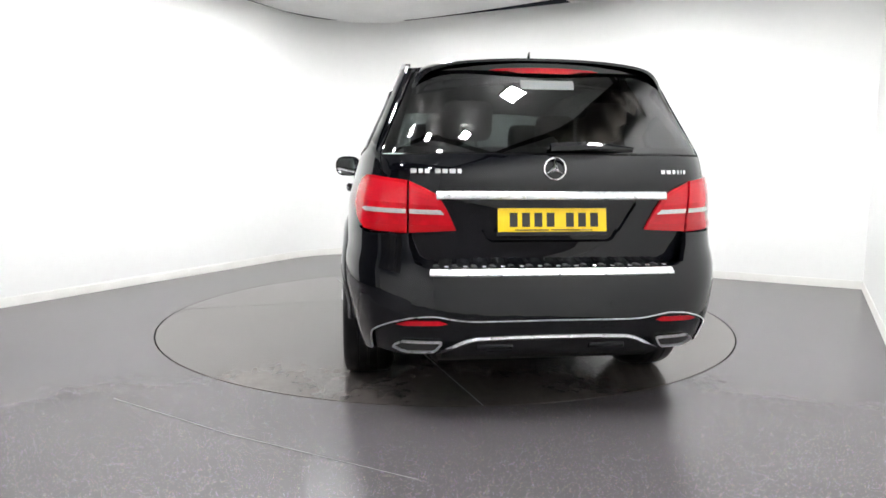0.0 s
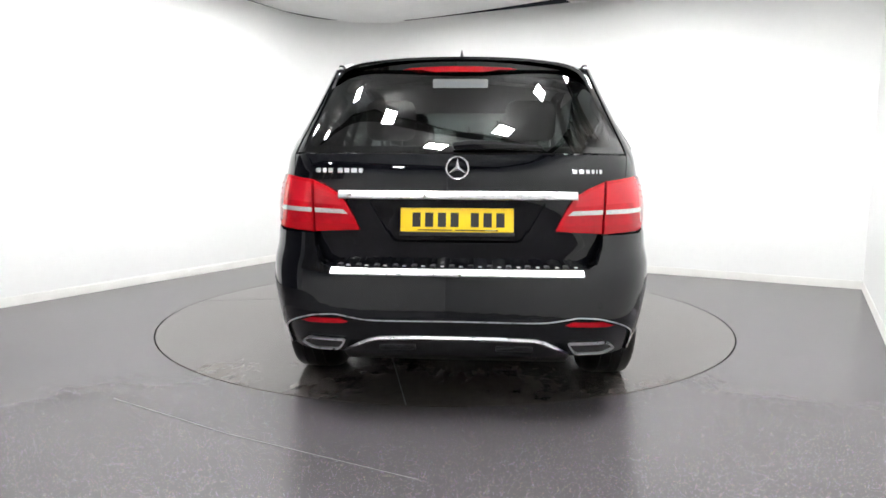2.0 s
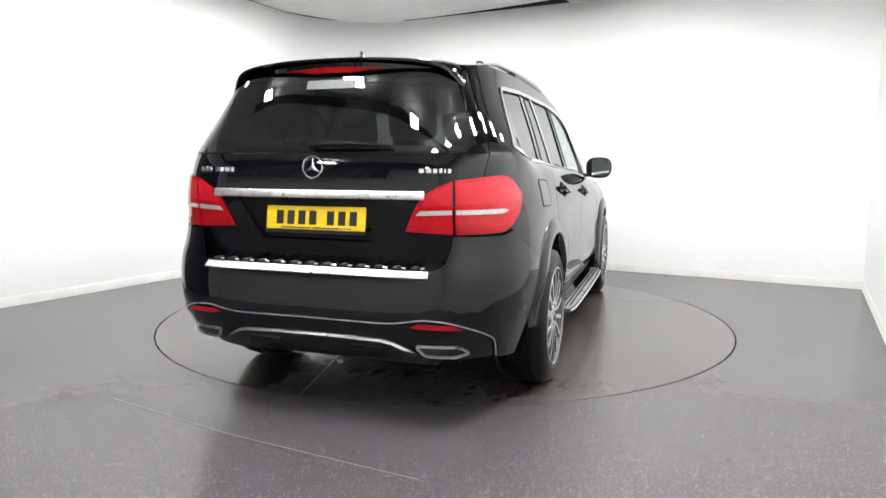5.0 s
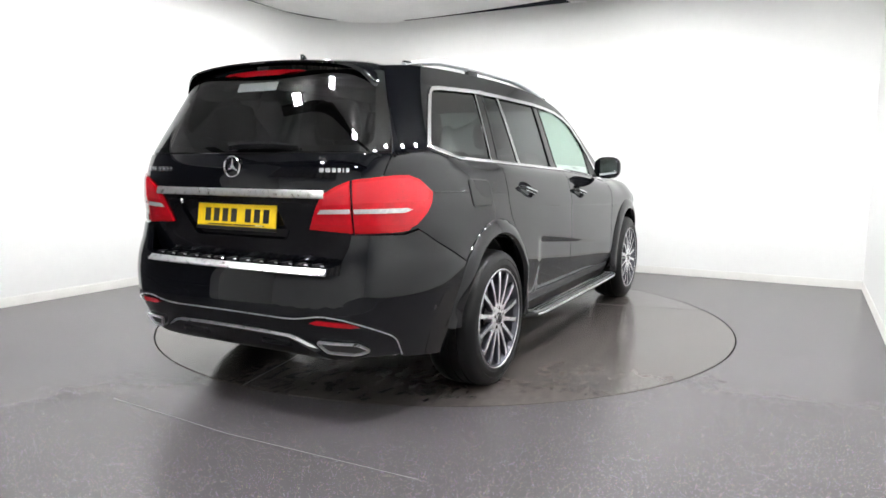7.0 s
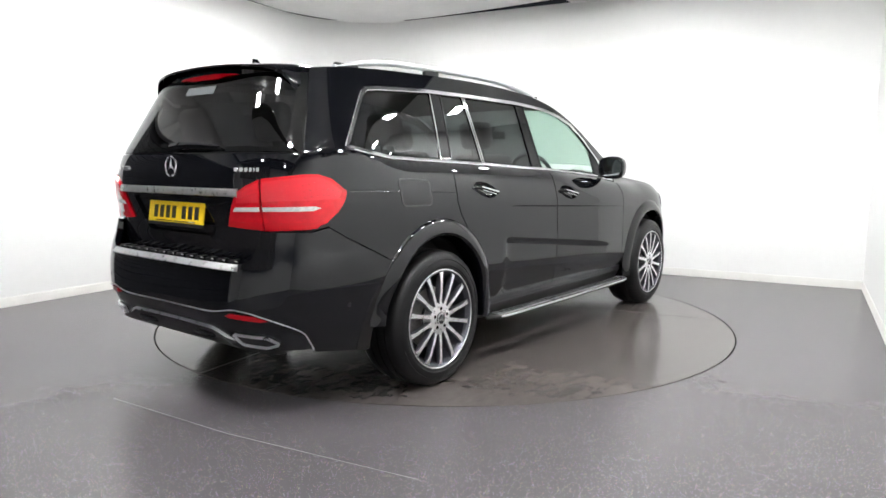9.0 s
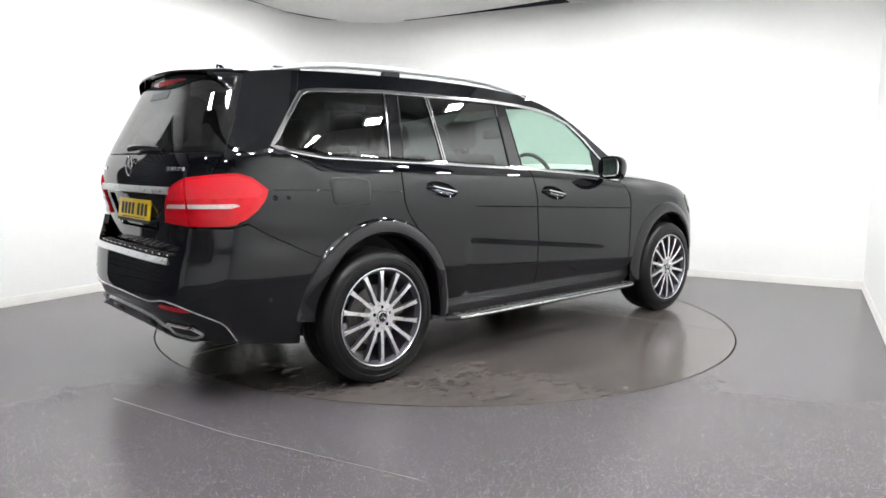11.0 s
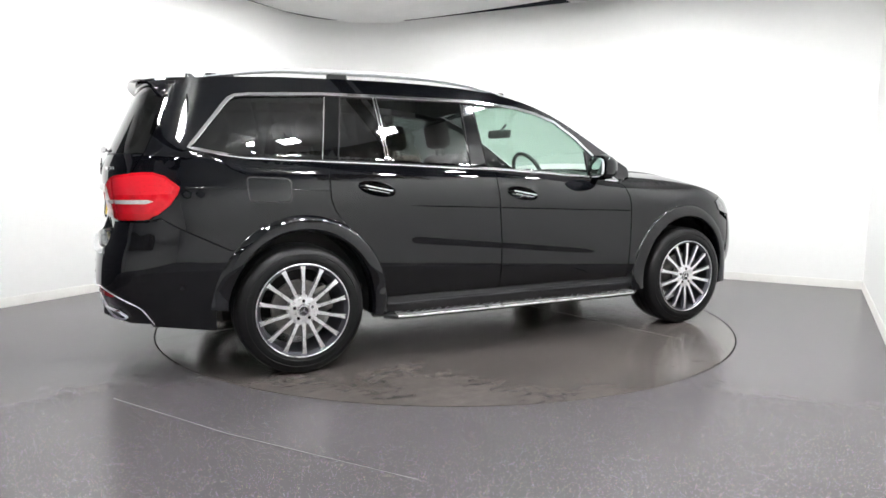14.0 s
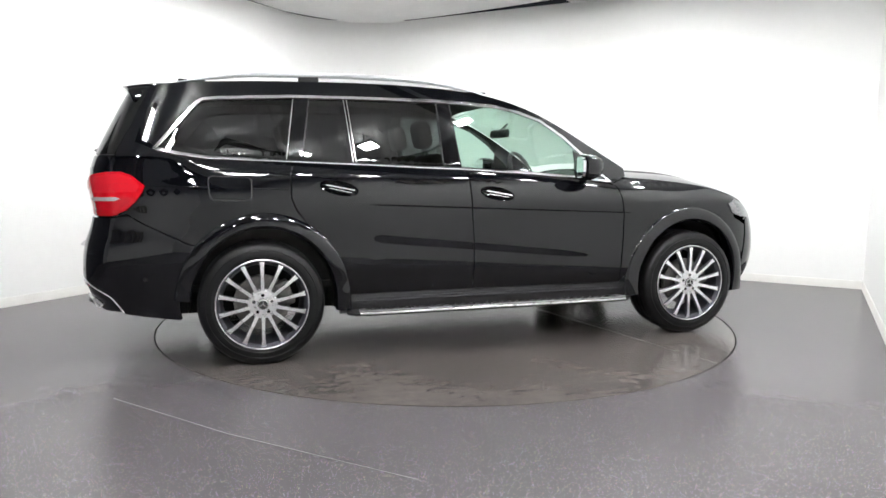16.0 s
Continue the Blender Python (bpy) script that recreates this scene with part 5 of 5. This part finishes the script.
def build_rear_bumper(car):
    # painted upper skin
    half = [(sy(-.40, .765), .768), (sy(-.60, .765), .768), (sy(-.645, .79), .79), (sy(-.668, .86), .86), (sy(-.672, .918), .918)]
    B = lambda *p: [(sx(x, z, BUMP), z) for x, z in p]
    side = B((-.82, .918), (-.75, .938), (-.66, .882), (-.55, .828), (-.41, .758)) + [(sx(x, z, BUMP), z) for x, z in arc(.015, .495, 133, 190, 12)] + B((-.49, .295), (-.62, .315), (-.79, .338))
    trim = B((-.80, .352), (-.835, .405), (-.865, .448)) + [(sy(-.80, .485), .486), (sy(-.745, .52), .515), (sy(-.66, .54), .541), (sy(-.56, .55), .550), (sy(-.50, .54), .540), (sy(-.43, .53), .528), (sy(-.36, .53), .525), (0, .527)]
    trim = soft(trim, .03, closed=False)
    loop = half + side + trim
    bump = panel("rear_bumper", bump_skin, [(0, .768)] + loop + [(-s, z) for s, z in reversed(loop[:-1])], PAINT, car, label="glossy black rear bumper", cell=.045, depth=.03, lines=(.625, .642, .655, .668, .685))
    line = trim + [(-s, z) for s, z in reversed(trim[:-1])]
    strip("bumper_trim", line, .006, .004, SATIN, bump, fn=bump_skin, out=-.001, label="thin bright trim line")
    # dark lower valance
    low = B((-.80, .345)) + [(sy(-.70, .34), .338), (sy(-.50, .36), .352), (sy(-.42, .37), .378), (sy(-.36, .40), .405), (0, .41)]
    val = [(s, z - .006) for s, z in trim]
    poly = [(0, .40)] + low[::-1][1:] + val + [(-s, z) for s, z in reversed(val[:-1])] + [(-s, z) for s, z in low][0:len(low) - 1]
    valance = panel("valance", bump_skin, poly, VALANCE, bump, out=-.012, label="dark satin lower valance", cell=.05, depth=.02)
    strip("diffuser_trim", [(sy(y, .42), z) for y, z in ((.515, .366), (.46, .398), (.41, .421), (.36, .434), (.2, .440), (0, .441), (-.2, .440), (-.36, .434), (-.41, .421), (-.46, .398), (-.515, .366))], .011, .008, SATIN, valance, fn=bump_skin, out=-.012, rise=.005, label="bright diffuser trim")
    # under the valance: black diffuser
    bm = bmesh.new()
    rows = []
    for y in np.linspace(-.52, .52, 21):
        e = max(0, (abs(y) - .36) / .16)
        rows.append([bm.verts.new(p) for p in ((-1.045, y, .425 - .05 * e), (-1.0, y, .345), (-.9, y, .30), (-.7, y, .29), (-.7, y, .425 - .05 * e))])
    for p, q in zip(rows, rows[1:]):
        for j in range(5):
            bm.faces.new((p[j], p[(j + 1) % 5], q[(j + 1) % 5], q[j]))
    bm.faces.new(rows[0])
    bm.faces.new(rows[-1][::-1])
    part("diffuser", bm, PLASTIC, bump, "matt black diffuser", 40)
    for y in (-.27, .27):
        bm = bmesh.new()
        box(bm, (-1.035, y - .09, .375), (-.98, y + .09, .415), .01)
        part("tow_cover", bm, VALANCE, bump, "grey diffuser block", 40)
    # exhaust tips and reflectors
    for side in (1, -1):
        q = soft([(side * sy(-y, .39), z) for y, z in ((.512, .420), (.555, .368), (.69, .362), (.748, .384), (.70, .417))], .018)
        panel("exhaust_bore", bump_skin, q if side > 0 else q[::-1], INK, bump, out=-.006, depth=.01, cell=.03, label="dark exhaust bore")
        strip("exhaust_tip", q if side > 0 else q[::-1], .008, .014, SATIN, bump, fn=bump_skin, closed=True, out=-.008, label="chrome exhaust surround")
        r = [(side * sy(-y, .52), z) for y, z in ((.50, .513), (.535, .528), (.68, .524), (.735, .504), (.70, .499), (.53, .506))]
        panel("reflector", bump_skin, r if side > 0 else r[::-1], REDLENS, bump, out=-.002, depth=.008, cell=.03, label="slim red reflector")
        for y, z in ((.27, .595), (.66, .60)):
            (p, nrm), = on_skin([(side * sy(-y, z), z)], .001, bump_skin)
            bm = bmesh.new()
            lathe(bm, [(0, 0), (.009, .0), (.011, .002)], 14)
            part("parking_sensor", bm, PAINT, bump, at=Matrix.Translation(p) @ nrm.to_track_quat("-Y", "Z").to_matrix().to_4x4())
        (p, nrm), = on_skin([(side * sx(-.66, .56, BUMP), .56)], .001, bump_skin)
        bm = bmesh.new()
        lathe(bm, [(0, 0), (.011, .0), (.013, .002)], 14)
        part("parking_sensor", bm, PLASTIC, bump, at=Matrix.Translation(p) @ nrm.to_track_quat("-Y", "Z").to_matrix().to_4x4())
    # loading ledge: bright plate with black ribs
    ys = np.linspace(-.66, .66, 34)
    bm = bmesh.new()
    rows = []
    for y in ys:
        xo = bump_skin(sy(y, .768), .768).x
        xi = skin(sy(y, .78), .78).x + .03
        rows.append([bm.verts.new((xo + .002, y, .766)), bm.verts.new((xi, y, .772)), bm.verts.new((xi, y, .75)), bm.verts.new((xo + .012, y, .745))])
    for p, q in zip(rows, rows[1:]):
        for j in range(4):
            bm.faces.new((p[j], p[(j + 1) % 4], q[(j + 1) % 4], q[j]))
    bm.faces.new(rows[0])
    bm.faces.new(rows[-1][::-1])
    part("bumper_ledge", bm, PAINT, bump, "", 40)
    edge = [(sy(y, .748), .748) for y in np.linspace(.578, -.578, 34)]
    strip("ledge_plate", edge, .034, .006, SATIN, bump, fn=bump_skin, out=-.001, rise=.015, label="bright brushed steel ledge plate")
    for i in range(26):
        y = -.545 + 1.09 * i / 25
        xo = bump_skin(sy(y, .768), .768).x
        bm = bmesh.new()
        box(bm, (xo + .012, y - .012, .768), (xo + .075, y + .012, .778), .004, segments=1)
        part("ledge_rib", bm, RUBBER if i % 2 else CHROME, bump)


def build_cabin(car):
    bm = bmesh.new()
    # tub: floor, side linings and bulkheads as one trim shell
    box(bm, (-.86, -.76, .44), (2.62, .76, .48))
    for s in (-1, 1):
        box(bm, (.5, s * .78 - .02, .46), (2.5, s * .78 + .02, 1.14))
        box(bm, (-.7, s * .70 - .02, .46), (.5, s * .70 + .02, 1.2))
    part("cabin_tub", bm, CABIN, car, "black cabin trim")
    inner = [(x, -.93) for x in np.linspace(-.55, 1.66, 20)] + [(1.68, 0)] + [(x, .93) for x in np.linspace(1.66, -.55, 20)]
    panel("headliner", lambda x, v: top_skin(x, v) - Vector((0, 0, .045)), inner, HEADLINER, car, cell=.12, depth=.003, label="dark cloth headliner")

    def seat(x, y, w, row):
        bm = bmesh.new()
        box(bm, (x - .25, y - w / 2, .60), (x + .28, y + w / 2, .80), .05)
        ob = part("seat", bm, LEATHER, car, "black leather seat", 50)
        bm = bmesh.new()
        box(bm, (-.07, -w / 2 + .01, 0), (.07, w / 2 - .01, .60), .05)
        part("backrest", bm, LEATHER, ob, "", 50, at=Matrix.Translation((x - .24, y, .74)) @ pose(0, 0, 0, 0, -16))
        for yy in ((0,) if w < .6 else (-.35, .35)):
            bm = bmesh.new()
            box(bm, (-.055, -.125, 0), (.055, .125, .20), .045)
            for q in (-.05, .05):
                box(bm, (-.006, q - .006, -.08), (.006, q + .006, .02))
            part("headrest", bm, LEATHER, ob, "", 50, at=Matrix.Translation((x - .435, y + yy, 1.36)) @ pose(0, 0, 0, 0, -12))
    for y in (-.38, .38):
        seat(1.62, y, .52, 0)
    seat(.68, 0, 1.28, 1)
    seat(-.18, 0, 1.10, 2)
    bm = bmesh.new()
    rows = []
    for y in np.linspace(-.74, .74, 15):
        b = .03 * math.exp(-((y + .38) / .22) ** 2)
        rows.append([bm.verts.new(p) for p in ((2.60, y, 1.16), (2.32, y, 1.185 + b), (2.17, y, 1.16 + b), (2.12, y, 1.05), (2.2, y, .75), (2.6, y, .75))])
    for p, q in zip(rows, rows[1:]):
        for j in range(6):
            bm.faces.new((p[j], p[(j + 1) % 6], q[(j + 1) % 6], q[j]))
    bm.faces.new(rows[0])
    bm.faces.new(rows[-1][::-1])
    part("dashboard", bm, CABIN, car, "black dashboard", 40)
    bm = bmesh.new()
    ring = [Vector((0, .185 * math.cos(2 * math.pi * i / 40), .185 * math.sin(2 * math.pi * i / 40))) for i in range(40)]
    sweep(bm, ring, circle(.016, 8), Vector((1, 0, 0)), True)
    box(bm, (-.01, -.06, -.07), (.04, .06, .05), .02)
    for a in (0, 180, 270):
        box(bm, (.0, .04, -.018), (.015, .18, .018), .004, Matrix.Rotation(radians(a), 4, "X"))
    part("steering_wheel", bm, LEATHER, car, "black leather steering wheel", 50, at=Matrix.Translation((1.97, -.38, 1.165)) @ pose(0, 0, 0, 0, -24))
    bm = bmesh.new()
    box(bm, (-.02, -.125, -.035), (.02, .125, .035), .018)
    sweep(bm, [Vector((.01, 0, .02)), Vector((.06, 0, .09))], circle(.012, 8))
    part("cabin_mirror", bm, PLASTIC, car, "black interior mirror", 50, at=Matrix.Translation((1.93, 0, 1.50)) @ pose(0, 0, 0, 0, 8, 12))


def build_underside(car):
    bm = bmesh.new()
    box(bm, (-.80, -.55, .26), (3.75, .55, .40), .03)
    box(bm, (.5, -.84, .27), (2.58, .84, .40), .02)
    part("underbody", bm, UNDER, car, "dark underbody", 40)
    for x in (0, 3.075):
        bm = bmesh.new()
        sweep(bm, [Vector((x, y, .385)) for y in (-.75, -.3, .3, .75)], circle(.05, 10))
        box(bm, (x - .12, -.15, .28), (x + .12, .15, .44), .04)
        part("axle", bm, UNDER, car, "", 40)
    bm = bmesh.new()
    box(bm, (-.84, -.36, .27), (-.60, .36, .36), .04)
    part("silencer", bm, UNDER, car, "dark silencer box", 40)


def build_car():
    global car
    car = new("car")
    car["pivoted"] = 1
    tagged(car, "glossy black large estate SUV with privacy glass, standing on the turntable", "car")
    doors = build_body(car)
    build_side_details(car, doors)
    build_tail(car)
    build_rear_bumper(car)
    for cx in (0, 3.075):
        build_arch(car, cx)
        for side in (-1, 1):
            build_wheel(car, cx, side)
    build_cabin(car)
    build_underside(car)


build_car()


# ---- what moves ----
def motions():
    turn = [(0, 97.2), (1.0, 92.1), (2, 87.04), (3, 82.0), (4, 76.9), (6.5, 64.4), (8, 56.95), (9, 52.12), (11.5, 39.66), (13, 32.17), (14.5, 24.75), (16, 17.37)]
    for thing in (turntable, car):
        walk(thing, [(t, pose(0, 0, 0, 0, 0, a)) for t, a in turn])


motions()
